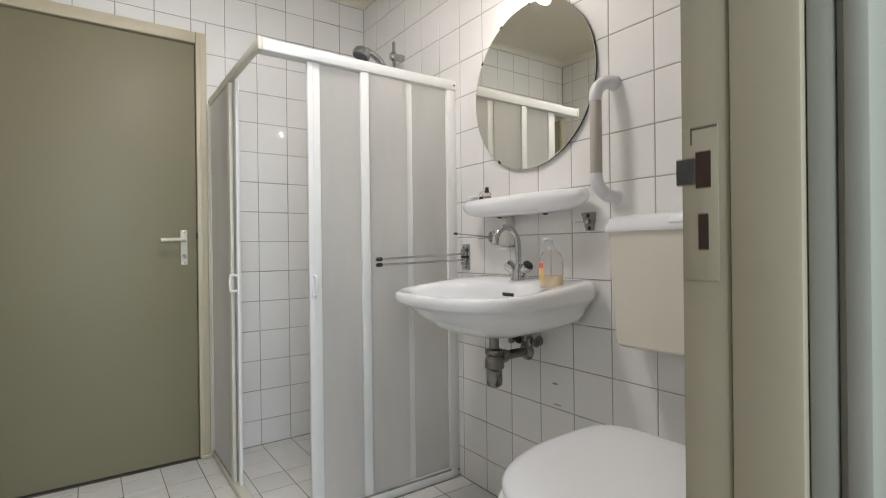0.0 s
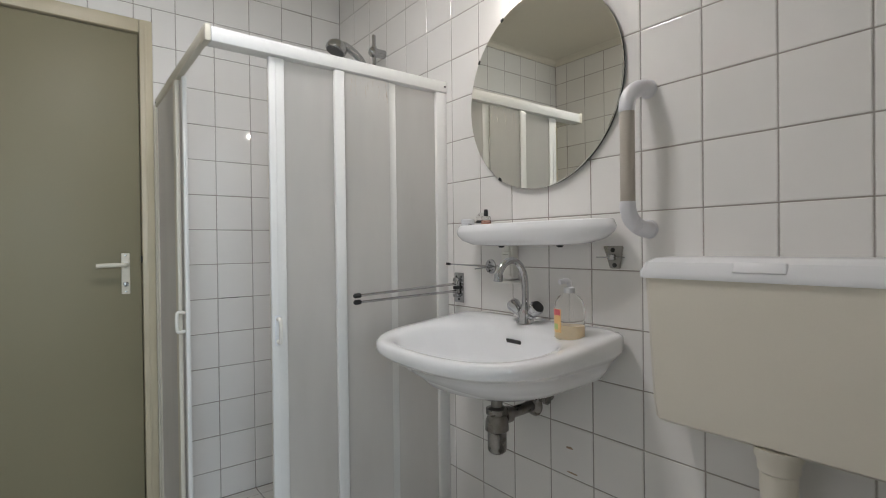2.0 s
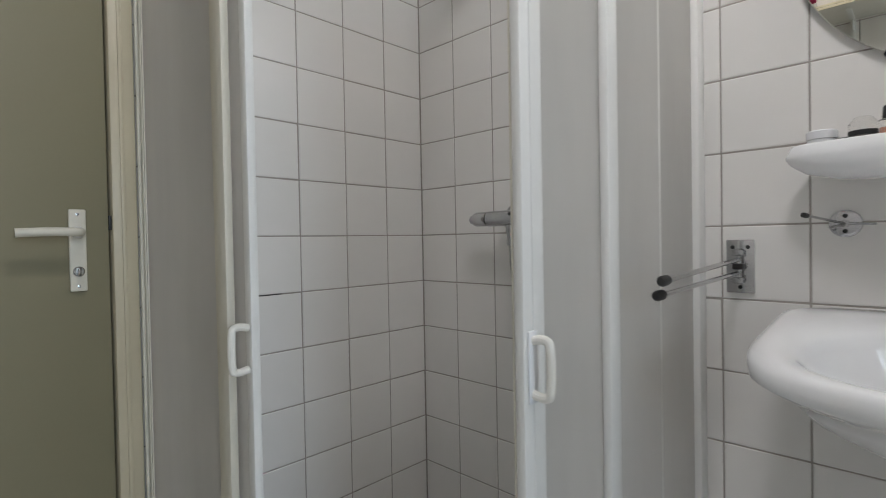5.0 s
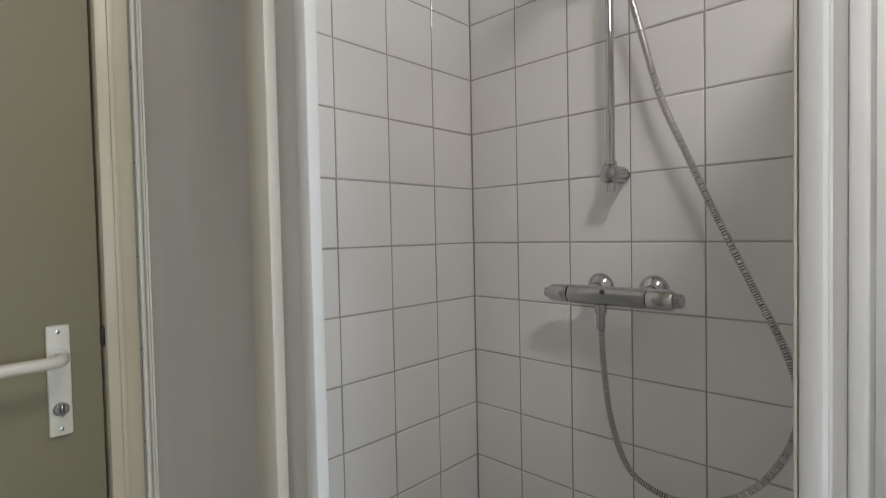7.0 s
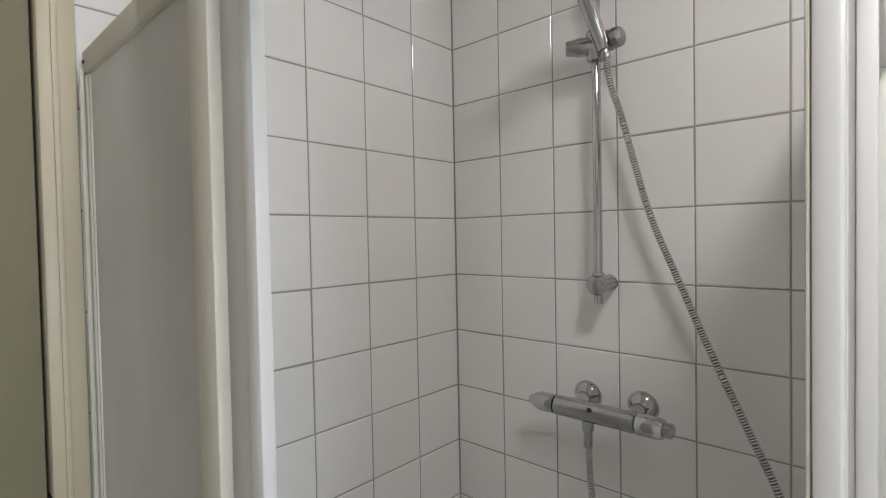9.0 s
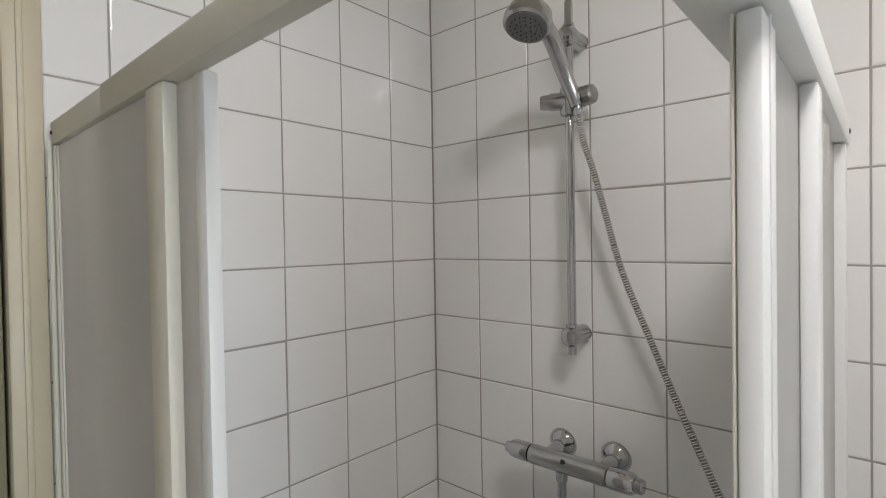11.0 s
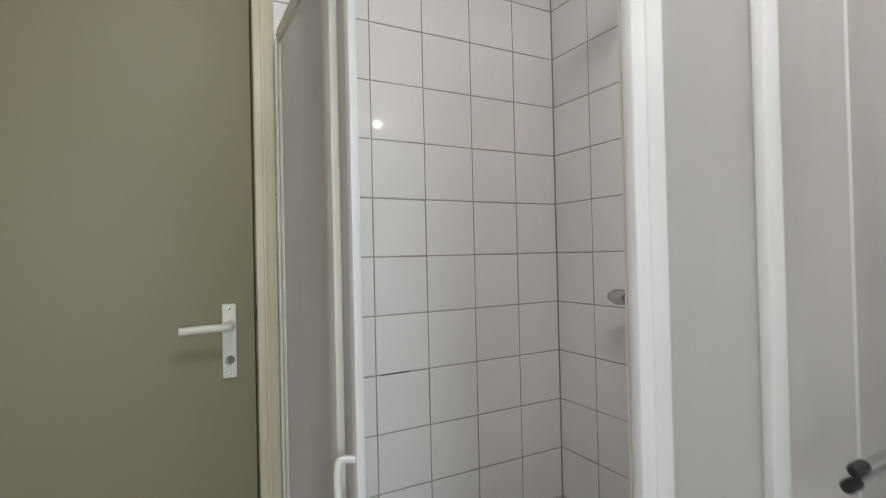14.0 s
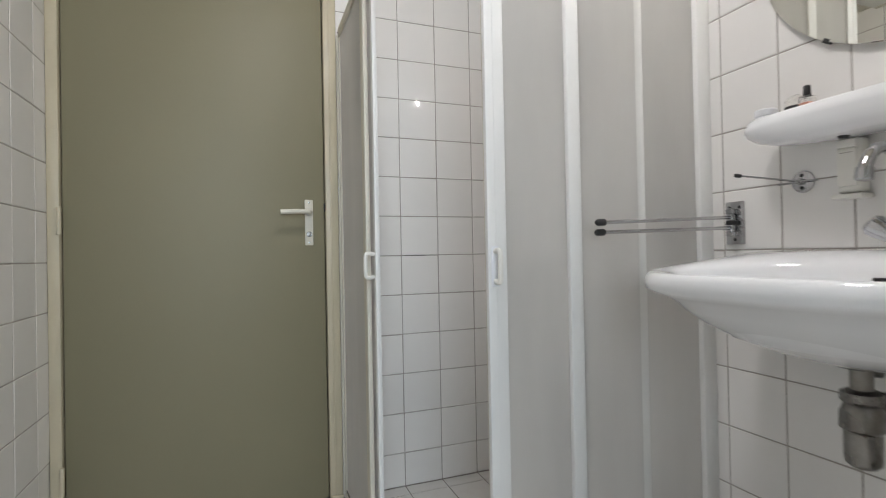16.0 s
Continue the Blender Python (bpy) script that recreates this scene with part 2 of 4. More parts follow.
def curve_points(pts, steps=10):
    """A smooth line through points (Catmull-Rom)."""
    ps = [Vector(p) for p in pts]
    ps = [2 * ps[0] - ps[1], *ps, 2 * ps[-1] - ps[-2]]
    out = []
    for a, b, c, d in zip(ps, ps[1:], ps[2:], ps[3:]):
        for i in range(steps):
            t = i / steps
            out.append(0.5 * (2 * b + (c - a) * t + (2 * a - 5 * b + 4 * c - d) * t * t + (3 * b - a - 3 * c + d) * t ** 3))
    return out + [ps[-2]]


def tube(pts, radius, seg=14, bm=None):
    """A round tube along points; radius is a number or a function of the share of the length."""
    bm = bm or bmesh.new()
    ps = [Vector(p) for p in pts]
    side, rings = None, []
    for i, p in enumerate(ps):
        ahead = (ps[min(i + 1, len(ps) - 1)] - ps[max(i - 1, 0)]).normalized()
        if side is None:
            side = ahead.orthogonal().normalized()
        side = (side - ahead * side.dot(ahead)).normalized()
        up = ahead.cross(side)
        r = radius(i / (len(ps) - 1)) if callable(radius) else radius
        rings.append([bm.verts.new(p + r * (math.cos(2 * math.pi * k / seg) * side + math.sin(2 * math.pi * k / seg) * up)) for k in range(seg)])
    for a, b in zip(rings, rings[1:]):
        for k in range(seg):
            bm.faces.new((a[k], a[(k + 1) % seg], b[(k + 1) % seg], b[k]))
    bm.faces.new(rings[0][::-1])
    bm.faces.new(rings[-1])
    return bm


def oval(cx, cy, sx, sy, z, n=2.0, seg=72):
    """A closed superellipse in plan; z is a number or a function of x and y."""
    out = []
    for i in range(seg):
        a = 2 * math.pi * i / seg
        c, s = math.cos(a), math.sin(a)
        k = n if not isinstance(n, tuple) else n[0] if c > 0 else n[1]
        x = cx + sx * math.copysign(abs(c) ** (2 / k), c)
        y = cy + sy * math.copysign(abs(s) ** (2 / k), s)
        out.append((x, y, z(x, y) if callable(z) else z))
    return out


def loft(rings, bm=None):
    bm = bm or bmesh.new()
    vs = [[bm.verts.new(p) for p in r] for r in rings]
    k = len(vs[0])
    for a, b in zip(vs, vs[1:]):
        for i in range(k):
            bm.faces.new((a[i], a[(i + 1) % k], b[(i + 1) % k], b[i]))
    bm.faces.new(vs[0][::-1])
    bm.faces.new(vs[-1])
    return bm


# ---- sizes of the room ----
P, Z1 = 0.152, 0.128                 # tile pitch, height of the cut first row
XW, YS, ZC = -1.732, -2.396, 2.415    # west wall, south wall, ceiling
ZT = 2.385                           # top of the tiling
DOOR_L, DOOR_R, DOOR_T = -1.695, -0.8985, 1.985
FRAME_R, FRAME_T = -0.848, 2.043
GATE_R, GATE_L, GATE_T = -0.87, -1.70, 2.03   # doorway from the hall
YH = -2.51                           # hall face of the south wall
D = 0.0015                           # depth of the joints


def wall(name, boxes, mat, label):
    bm = bmesh.new()
    for b in boxes:
        box(*b, bm=bm)
    return setting(part(name, bm, mat, smooth=0), label, "wall")


floor = setting(part("floor", box(XW - 0.1, 0.1, YS, 0.1, -0.12, -D), FLOOR_GROUT, smooth=0), "small square off-white floor tiles with dark dirty joints", "floor")
wall_east = wall("wall_east", [(D, 0.12, YS, 0.12, 0, 2.6)], GROUT, "white square glazed wall tiles behind washbasin and toilet")
wall_north = wall("wall_north", [(FRAME_R, D, D, 0.12, 0, 2.6), (XW, FRAME_R, D, 0.12, FRAME_T, 2.6)], GROUT, "white tiled wall with the closed door and shower corner")
wall_west = wall("wall_west", [(XW - 0.12, XW - D, YS, 0.12, 0, 2.6)], GROUT, "white square glazed tiles behind a small shelf")
wall_south = wall("wall_south", [(GATE_R + 0.0305, 1.0, YH, YS, 0, 2.6), (-3.0, GATE_L - 0.0305, YH, YS, 0, 2.6), (GATE_L - 0.0305, GATE_R + 0.0305, YH, YS, GATE_T + 0.0005, 2.6)],
                  PLASTER, "painted wall with the open doorway to the hall")
ceiling = setting(part("ceiling", box(XW, D, YS, D, ZC, ZC + 0.1), CEILING, smooth=0), "cream painted flat bathroom ceiling", "ceiling")


def cornice():
    """A cove strip all round under the ceiling."""
    bm = bmesh.new()
    prof = [(0.0, 0.0), (0.006, 0.0), (0.010, 0.008), (0.020, 0.020), (0.034, 0.026), (0.040, 0.030), (0.0, 0.030)]
    corners = [(XW, YS, 1, 1), (0, YS, -1, 1), (0, 0, -1, -1), (XW, 0, 1, -1)]
    rings = [[bm.verts.new((x + sx * d, y + sy * d, ZT + h)) for d, h in prof] for x, y, sx, sy in corners]
    for a, b in zip(rings, rings[1:] + rings[:1]):
        for i in range(len(prof)):
            j = (i + 1) % len(prof)
            bm.faces.new((a[i], a[j], b[j], b[i]))
    setting(part("trim", bm, CEILING), "cream moulded cornice strip under the ceiling", "trim")


cornice()

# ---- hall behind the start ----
# the window opening is added, out of view, to hold the daylight lamp
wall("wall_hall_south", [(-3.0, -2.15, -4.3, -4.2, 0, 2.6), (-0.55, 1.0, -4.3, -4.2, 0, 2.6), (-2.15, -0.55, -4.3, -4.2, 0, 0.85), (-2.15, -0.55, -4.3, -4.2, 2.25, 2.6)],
     PLASTER, "plain painted hall wall, unseen, with an added window opening")
wall("wall_hall_east", [(1.0, 1.1, -4.3, YS, 0, 2.6)], PLASTER, "plain painted hall end wall")
wall("wall_hall_west", [(-3.1, -3.0, -4.3, YS, 0, 2.6)], PLASTER, "plain painted hall end wall")
setting(part("floor_hall", box(-3.0, 1.0, -4.2, YS, -0.12, 0.0), HALL_FLOOR, smooth=0), "brown laminate hall floor", "floor")
setting(part("ceiling_hall", box(-3.0, 1.0, -4.2, YH, 2.6, 2.7), PLASTER, smooth=0), "plain white hall ceiling", "ceiling")
wall("wall_behind_door", [(-2.0, 0.12, 0.30, 0.40, 0, 2.6)], PLASTER, "plain wall beyond the closed door")


# ---- doorway from the hall, with its strike plate ----
def doorway():
    e = thing("door_frame", (GATE_R, YH, 0), "worn cream painted door frame with an open doorway", "door frame", kind="structure")
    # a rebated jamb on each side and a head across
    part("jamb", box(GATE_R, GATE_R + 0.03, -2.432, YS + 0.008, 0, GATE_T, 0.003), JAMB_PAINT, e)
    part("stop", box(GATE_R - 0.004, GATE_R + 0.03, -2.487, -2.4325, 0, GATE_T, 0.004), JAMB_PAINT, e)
    part("architrave", box(GATE_R + 0.002, GATE_R + 0.030, YH + 0.0045, -2.4875, 0, GATE_T + 0.05, 0.003), HALL_FRAME, e, "pale painted hall architrave")
    part("architrave_groove", box(GATE_R + 0.008, GATE_R + 0.030, YH, YH + 0.004, 0, GATE_T + 0.05), HALL_FRAME, e)
    part("architrave", box(GATE_R, GATE_R + 0.055, YH - 0.018, YH - 0.0005, 0, GATE_T + 0.05, 0.005), HALL_FRAME, e, "pale painted hall architrave")
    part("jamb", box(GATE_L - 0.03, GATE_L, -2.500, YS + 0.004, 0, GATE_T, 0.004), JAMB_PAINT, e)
    part("architrave", box(GATE_L - 0.055, GATE_L, YH - 0.016, -2.5005, 0, GATE_T + 0.05, 0.004), HALL_FRAME, e, "pale painted hall architrave")
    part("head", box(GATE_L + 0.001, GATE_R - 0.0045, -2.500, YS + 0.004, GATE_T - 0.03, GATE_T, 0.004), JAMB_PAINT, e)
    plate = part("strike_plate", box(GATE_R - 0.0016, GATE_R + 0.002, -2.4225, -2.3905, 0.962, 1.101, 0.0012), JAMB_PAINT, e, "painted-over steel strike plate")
    part("plate_edge", box(GATE_R - 0.0019, GATE_R + 0.001, -2.4220, -2.3985, 1.0988, 1.1006), DARK_HOLE, plate, "dark line along the plate")
    part("plate_edge", box(GATE_R - 0.0019, GATE_R + 0.001, -2.3995, -2.3985, 1.0855, 1.0985), DARK_HOLE, plate, "dark line along the plate")
    part("latch_hole", box(GATE_R - 0.0022, GATE_R + 0.001, -2.4165, -2.4030, 1.0455, 1.0785), DARK_HOLE, plate, "dark latch hole")
    part("bolt_hole", box(GATE_R - 0.0022, GATE_R + 0.001, -2.4140, -2.4050, 0.990, 1.0225), DARK_HOLE, plate, "dark bolt hole")
    part("lip", box(GATE_R - 0.0035, GATE_R + 0.001, -2.4025, -2.3850, 1.0495, 1.0735, 0.0012), DARK_LIP, plate, "worn dark metal latch lip")


doorway()


# ---- closed door in the north wall ----
def north_door():
    f = thing("door_frame", (DOOR_R, 0, 0), "cream painted wooden frame round the closed door", "door frame", kind="structure")
    part("jamb", box(DOOR_R + 0.004, FRAME_R, -0.012, 0.1, 0.004, FRAME_T, 0.004), FRAME_PAINT, f)
    part("stop", box(DOOR_R + 0.020, DOOR_R + 0.028, -0.016, -0.0121, 0.004, FRAME_T - 0.024, 0.0015), FRAME_PAINT, f)
    part("jamb", box(XW + 0.0005, DOOR_L - 0.004, -0.012, 0.1, 0.004, FRAME_T, 0.004), FRAME_PAINT, f)
    part("head", box(DOOR_L - 0.0035, DOOR_R + 0.0035, -0.0115, 0.1, DOOR_T + 0.004, FRAME_T - 0.001, 0.004), FRAME_PAINT, f)
    part("plinth_block", box(DOOR_R + 0.006, FRAME_R + 0.002, -0.020, -0.0125, 0.001, 0.022, 0.003), FRAME_PAINT, f)
    d = thing("door", (DOOR_R, 0, 0), "closed flush olive-beige painted door", "door", kind="structure")
    d.name = "door_1"
    part("leaf", box(DOOR_L, DOOR_R, 0.002, 0.042, 0.012, DOOR_T - 0.002, 0.003), DOOR_PAINT, d)
    px, z0, z1 = -0.9535, 0.932, 1.096
    plate = part("handle_plate", box(px - 0.0145, px + 0.0145, -0.006, 0.002, z0, z1, 0.003), AGED_WHITE, d, "off-white enamelled handle plate")
    for z in (z0 + 0.010, z1 - 0.010):
        part("screw", lathe([(0.003, 0), (0.003, 0.0012), (0.001, 0.0016)], (px, -0.0058, z), (0, -1, 0), 10), DULL_CHROME, plate)
    part("thumb_turn", lathe([(0.010, 0), (0.010, 0.003), (0.008, 0.005)], (px, -0.006, 0.972), (0, -1, 0), 20), DULL_CHROME, plate, "dull metal thumb turn rose")
    part("turn_knob", box(px - 0.0025, px + 0.0025, -0.020, -0.010, 0.963, 0.981, 0.002), TARNISH, plate)
    part("collar", lathe([(0.012, 0), (0.012, 0.006), (0.009, 0.012)], (px, -0.006, 1.050), (0, -1, 0), 20), WHITE_METAL, plate)
    part("lever", tube(curve_points([(px, -0.012, 1.050), (px - 0.002, -0.040, 1.050), (px - 0.016, -0.052, 1.050), (px - 0.055, -0.053, 1.050), (px - 0.100, -0.050, 1.048)], 8), 0.0085, 14), AGED_WHITE, plate, "off-white lever handle")
    part("latch_face", box(DOOR_R - 0.001, DOOR_R + 0.0042, -0.004, 0.02, 1.055, 1.085, 0.001), BLACK, d)
    for z in (0.22, 1.015, 1.78):
        part("hinge", lathe([(0.007, -0.042), (0.007, 0.042)], (DOOR_L - 0.003, -0.018, z), (0, 0, 1), 14), FRAME_PAINT, d)


north_door()


# ---- shower corner enclosure ----
def enclosure():
    e = thing("shower_enclosure", (-0.415, -0.43, 0), "white corner shower enclosure with frosted sliding panels partly open", "shower enclosure")
    X, Y, T0, T1 = -0.815, -0.850, 1.684, 1.725
    S0, S1 = 1.694, 1.729          # the rail of the side
    # rails, top and bottom; the side rail is two lengths pushed into each other
    part("top_rail", box(X - 0.012, -0.001, -0.887, Y + 0.016, T0, T1, 0.003), WHITE_METAL, e)
    part("top_rail", box(X - 0.028, X - 0.009, Y + 0.0165, -0.262, S0, S1, 0.002), AGED_WHITE, e, "yellowed white top rail")
    part("top_rail", box(X - 0.0265, X - 0.0095, -0.2605, -0.0125, S0 + 0.0005, S1 - 0.001, 0.002), AGED_WHITE, e, "yellowed white top rail")
    part("rail_channel", box(X - 0.0085, X - 0.001, Y + 0.0165, -0.0125, S0 + 0.012, S1 - 0.004, 0.002), AGED_WHITE, e)
    part("corner_cap", box(X - 0.029, X - 0.0125, -0.888, Y + 0.016, T0 - 0.001, S1 + 0.001, 0.003), AGED_WHITE, e, "yellowed corner cap")
    part("bottom_rail", box(X - 0.026, -0.036, Y - 0.042, Y + 0.014, 0.001, 0.036, 0.006), WHITE_METAL, e)
    part("bottom_rail", box(X - 0.030, X + 0.012, Y + 0.0145, -0.026, 0.001, 0.034, 0.006), AGED_WHITE, e)
    part("wall_profile", box(-0.050, -0.0115, -0.884, Y + 0.014, 0.004, T0 - 0.001, 0.003), WHITE_METAL, e)
    part("wall_channel", box(-0.011, -0.0006, -0.881, Y + 0.012, 0.004, T0 - 0.001, 0.002), WHITE_METAL, e)
    part("wall_profile", box(X - 0.026, X - 0.006, -0.030, -0.0005, 0.036, S0 - 0.001, 0.002), AGED_WHITE, e)
    part("wall_bead", lathe([(0.0035, 0.03), (0.0035, 1.70)], (X - 0.030, -0.0215, 0), (0, 0, 1), 8), AGED_WHITE, e)
    for z in (1.705, 0.03):
        part("screw", lathe([(0.004, 0), (0.004, 0.001), (0.002, 0.002)], (-0.012, -0.887, z), (0, -1, 0), 10), BLACK, e)
    part("screw", lathe([(0.003, 0), (0.003, 0.001), (0.0015, 0.002)], (X - 0.0265, -0.020, 1.712), (-1, 0, 0), 10), BLACK, e)
    zb, zt = 0.036, T0 - 0.0005
    # front: three overlapping sheets, each with its stile
    YA, YB, YC = -0.8685, -0.8775, -0.8680
    for name, x0, x1, y, w in (("fixed_panel", -0.256, -0.050, YA, 0.036), ("sliding_panel", -0.459, -0.252, YB, 0.035), ("sliding_panel", -0.667, -0.412, YC, 0.047)):
        sheet = part(name, box(x0 + w, x1, y - 0.0015, y + 0.0015, zb + 0.006, zt - 0.004), ACRYLIC, e, "frosted grey-white acrylic panel", smooth=0)
        deep = 0.006 if name == "fixed_panel" else 0.015
        part("stile", box(x0, x0 + w, y - deep / 2, y + deep / 2, zb + 0.002, zt - 0.002, 0.003), WHITE_METAL, sheet)
        if w == 0.035:
            rng, bm = random.Random(11), bmesh.new()
            for k in range(24):
                bx, wide, top = rng.uniform(x0 + w + 0.012, x1 - 0.008), rng.uniform(0.0005, 0.0014), zt - rng.uniform(0.010, 0.055)
                box(bx, bx + wide, y - 0.0019, y - 0.0014, top - rng.uniform(0.006, 0.042), top, bm=bm)
            part("drip_marks", bm, LIMESCALE, sheet, "dried brownish drip marks", smooth=0)["kind"] = "stuff"
        if w > 0.04:
            part("stile_lip", box(x0 + 0.0005, x0 + 0.0085, y + 0.0077, y + 0.0105, zb + 0.002, zt - 0.002, 0.002), AGED_WHITE, sheet)
            part("stile_groove", box(x0 + 0.019, x0 + 0.022, y - 0.0085, y - 0.0072, zb + 0.002, zt - 0.002), WHITE_METAL, sheet)
            hx = x0 + 0.016
            part("handle", tube(curve_points([(hx, y - 0.008, 0.896), (hx, y - 0.026, 0.898), (hx, y - 0.034, 0.888), (hx, y - 0.034, 0.838), (hx, y - 0.026, 0.828), (hx, y - 0.008, 0.830)], 6), 0.0058, 10), IVORY, sheet, "small white plastic grip handle")
            part("handle_base", box(hx - 0.009, hx + 0.009, y - 0.0105, y - 0.0074, 0.818, 0.908, 0.002), WHITE_PLASTIC, sheet)
    # side: fixed sheet flush with the rail, and one slid behind it, its stile standing out
    xa, xb = X - 0.020, X - 0.006
    fixed = part("fixed_panel", box(xa - 0.0015, xa + 0.0015, -0.400, -0.0305, zb + 0.004, S0 - 0.002), ACRYLIC, e, "frosted grey-white acrylic panel", smooth=0)
    part("stile", box(xa - 0.0075, xa + 0.006, -0.444, -0.401, zb + 0.001, S0 - 0.0005, 0.0025), AGED_WHITE, fixed)
    part("sheet_edge", box(xa - 0.004, xa + 0.004, -0.036, -0.0305, zb + 0.004, S0 - 0.002, 0.001), AGED_WHITE, fixed)
    slid = part("sliding_panel", box(xb - 0.0015, xb + 0.0015, -0.478, -0.200, zb + 0.004, S0 + 0.006), ACRYLIC, e, "frosted grey-white acrylic panel", smooth=0)
    part("stile", box(xb - 0.009, xb + 0.005, -0.500, -0.479, zb + 0.001, S0 - 0.0005, 0.003), WHITE_METAL, slid)
    hy = -0.491
    part("handle", tube(curve_points([(xb - 0.010, hy, 0.895), (xb - 0.028, hy, 0.897), (xb - 0.035, hy, 0.887), (xb - 0.035, hy, 0.840), (xb - 0.028, hy, 0.830), (xb - 0.010, hy, 0.832)], 6), 0.0058, 10), IVORY, slid, "small white plastic grip handle")
    for x0, x1, y0, y1 in ((X + 0.010, -0.051, -0.886, -0.882), (xa - 0.005, xa - 0.003, -0.40, -0.031)):
        part("sealant", box(x0, x1, y0 - 0.004, y1, 0.034, 0.041, 0.002), MOULD, e, "dirty dark sealant line")
    part("sealant", box(X - 0.026, -0.001, Y - 0.047, Y - 0.0425, 0.0005, 0.005, 0.001), MOULD, e, "dirty dark sealant line")


enclosure()


# ---- shower fittings ----
def shower_rail():
    e = thing("shower_rail", (0, -0.443, 1.36), "chrome wall-mounted shower riser rail with slider", "shower rail")
    x, y = -0.052, -0.436
    part("rail", lathe([(0.009, 1.303), (0.009, 2.035), (0.007, 2.040)], (x, y, 0), seg=20), CHROME, e)
    for z in (1.341, 1.965):
        br = part("bracket", lathe([(0.019, 0.0), (0.019, 0.014), (0.018, 0.034), (0.021, 0.050), (0.0215, 0.062), (0.016, 0.072), (0.006, 0.076)], (0, y, z), (-1, 0, 0), 24), DULL_CHROME, e)
        part("collar", lathe([(0.0115, z - 0.016), (0.0125, z - 0.012), (0.0125, z + 0.022), (0.0115, z + 0.026)], (x, y, 0), seg=18), CHROME, br)
    s = part("slider", lathe([(0.017, -0.030), (0.019, -0.026), (0.019, 0.026), (0.017, 0.030)], (x, y, 1.832), seg=22), DULL_CHROME, e)
    part("clamp_knob", lathe([(0.016, 0.012), (0.016, 0.020), (0.020, 0.022), (0.0215, 0.034), (0.017, 0.036), (0.017, 0.039), (0.0205, 0.042), (0.0195, 0.056), (0.014, 0.060)], (x, y, 1.832), (-0.15, -1, 0.05), 9), DARK_CHROME, s, "faceted chrome clamp knob")
    part("holder", lathe([(0.0185, 0.008), (0.0185, 0.038), (0.0165, 0.042), (0.0155, 0.056), (0.013, 0.060)], (x, y, 1.832), (-0.5, 1, 0.0), 20), DULL_CHROME, s)


def hand_shower():
    e = thing("hand_shower", (-0.075, -0.448, 1.78), "chrome hand shower hanging in its slider", "hand shower")
    line = [(-0.076, -0.464, 1.812), (-0.083, -0.458, 1.838), (-0.105, -0.450, 1.880), (-0.145, -0.450, 1.925), (-0.195, -0.452, 1.950), (-0.228, -0.454, 1.952)]
    part("handle", tube(curve_points(line, 8), lambda s: 0.0115 + 0.0055 * math.sin(s * math.pi * 0.6), 16), DULL_CHROME, e)
    down = Vector((-0.42, 0.02, -1)).normalized()
    c = Vector((-0.240, -0.455, 1.935))
    head = part("head", lathe([(0.012, -0.030), (0.026, -0.026), (0.040, -0.012), (0.044, 0.004), (0.0435, 0.014), (0.040, 0.018)], c, down, 32), DULL_CHROME, e)
    face = part("spray_face", lathe([(0.037, 0.0165), (0.037, 0.0195), (0.030, 0.021)], c, down, 28), material("grey_spray_face", (0.16, 0.16, 0.155), 0.5, vary=0.2, scale=90), head, "dark grey spray face")
    bm = bmesh.new()
    m = basis(c, down)
    for r, k in ((0.010, 6), (0.019, 12), (0.028, 18)):
        for i in range(k):
            a = 2 * math.pi * i / k
            lathe([(0.0014, 0.020), (0.0014, 0.0225)], m @ Vector((r * math.cos(a), r * math.sin(a), 0)), down, 5, bm)
    part("nozzles", bm, BLACK, face)


def shower_hose():
    pts = curve_points([(-0.075, -0.466, 1.806), (-0.068, -0.474, 1.740), (-0.057, -0.492, 1.672), (-0.048, -0.538, 1.491), (-0.046, -0.588, 1.365), (-0.046, -0.638, 1.247), (-0.046, -0.700, 1.110),
                        (-0.048, -0.752, 0.995), (-0.052, -0.772, 0.900), (-0.052, -0.745, 0.805), (-0.050, -0.690, 0.728), (-0.050, -0.615, 0.682), (-0.050, -0.540, 0.672), (-0.052, -0.470, 0.705),
                        (-0.058, -0.434, 0.800), (-0.068, -0.422, 0.920), (-0.074, -0.420, 1.020)], 84)
    ob = part("shower_hose", tube(pts[::4], 0.0057, 10), HOSE_GROOVE, smooth=40)
    rib, step = bmesh.new(), 0.0
    at = 0.0
    for i in range(2, len(pts) - 2):
        p, ahead = Vector(pts[i]), Vector(pts[i + 1]) - Vector(pts[i])
        at += ahead.length
        if at >= step:
            lathe([(0.0056, -0.0019), (0.0074, -0.0011), (0.0074, 0.0011), (0.0056, 0.0019)], p, ahead, 10, rib)
            step += 0.0050
    part("spiral_ribs", rib, HOSE, ob, "bright chrome ribs", smooth=50)
    tagged(ob, "ribbed chrome shower hose hanging in a loop", "shower hose")
    part("nut", lathe([(0.008, 0), (0.010, 0.004), (0.009, 0.018), (0.007, 0.024)], (-0.0745, -0.4675, 1.792), (-0.05, 0.08, 1), 14), DULL_CHROME, ob)


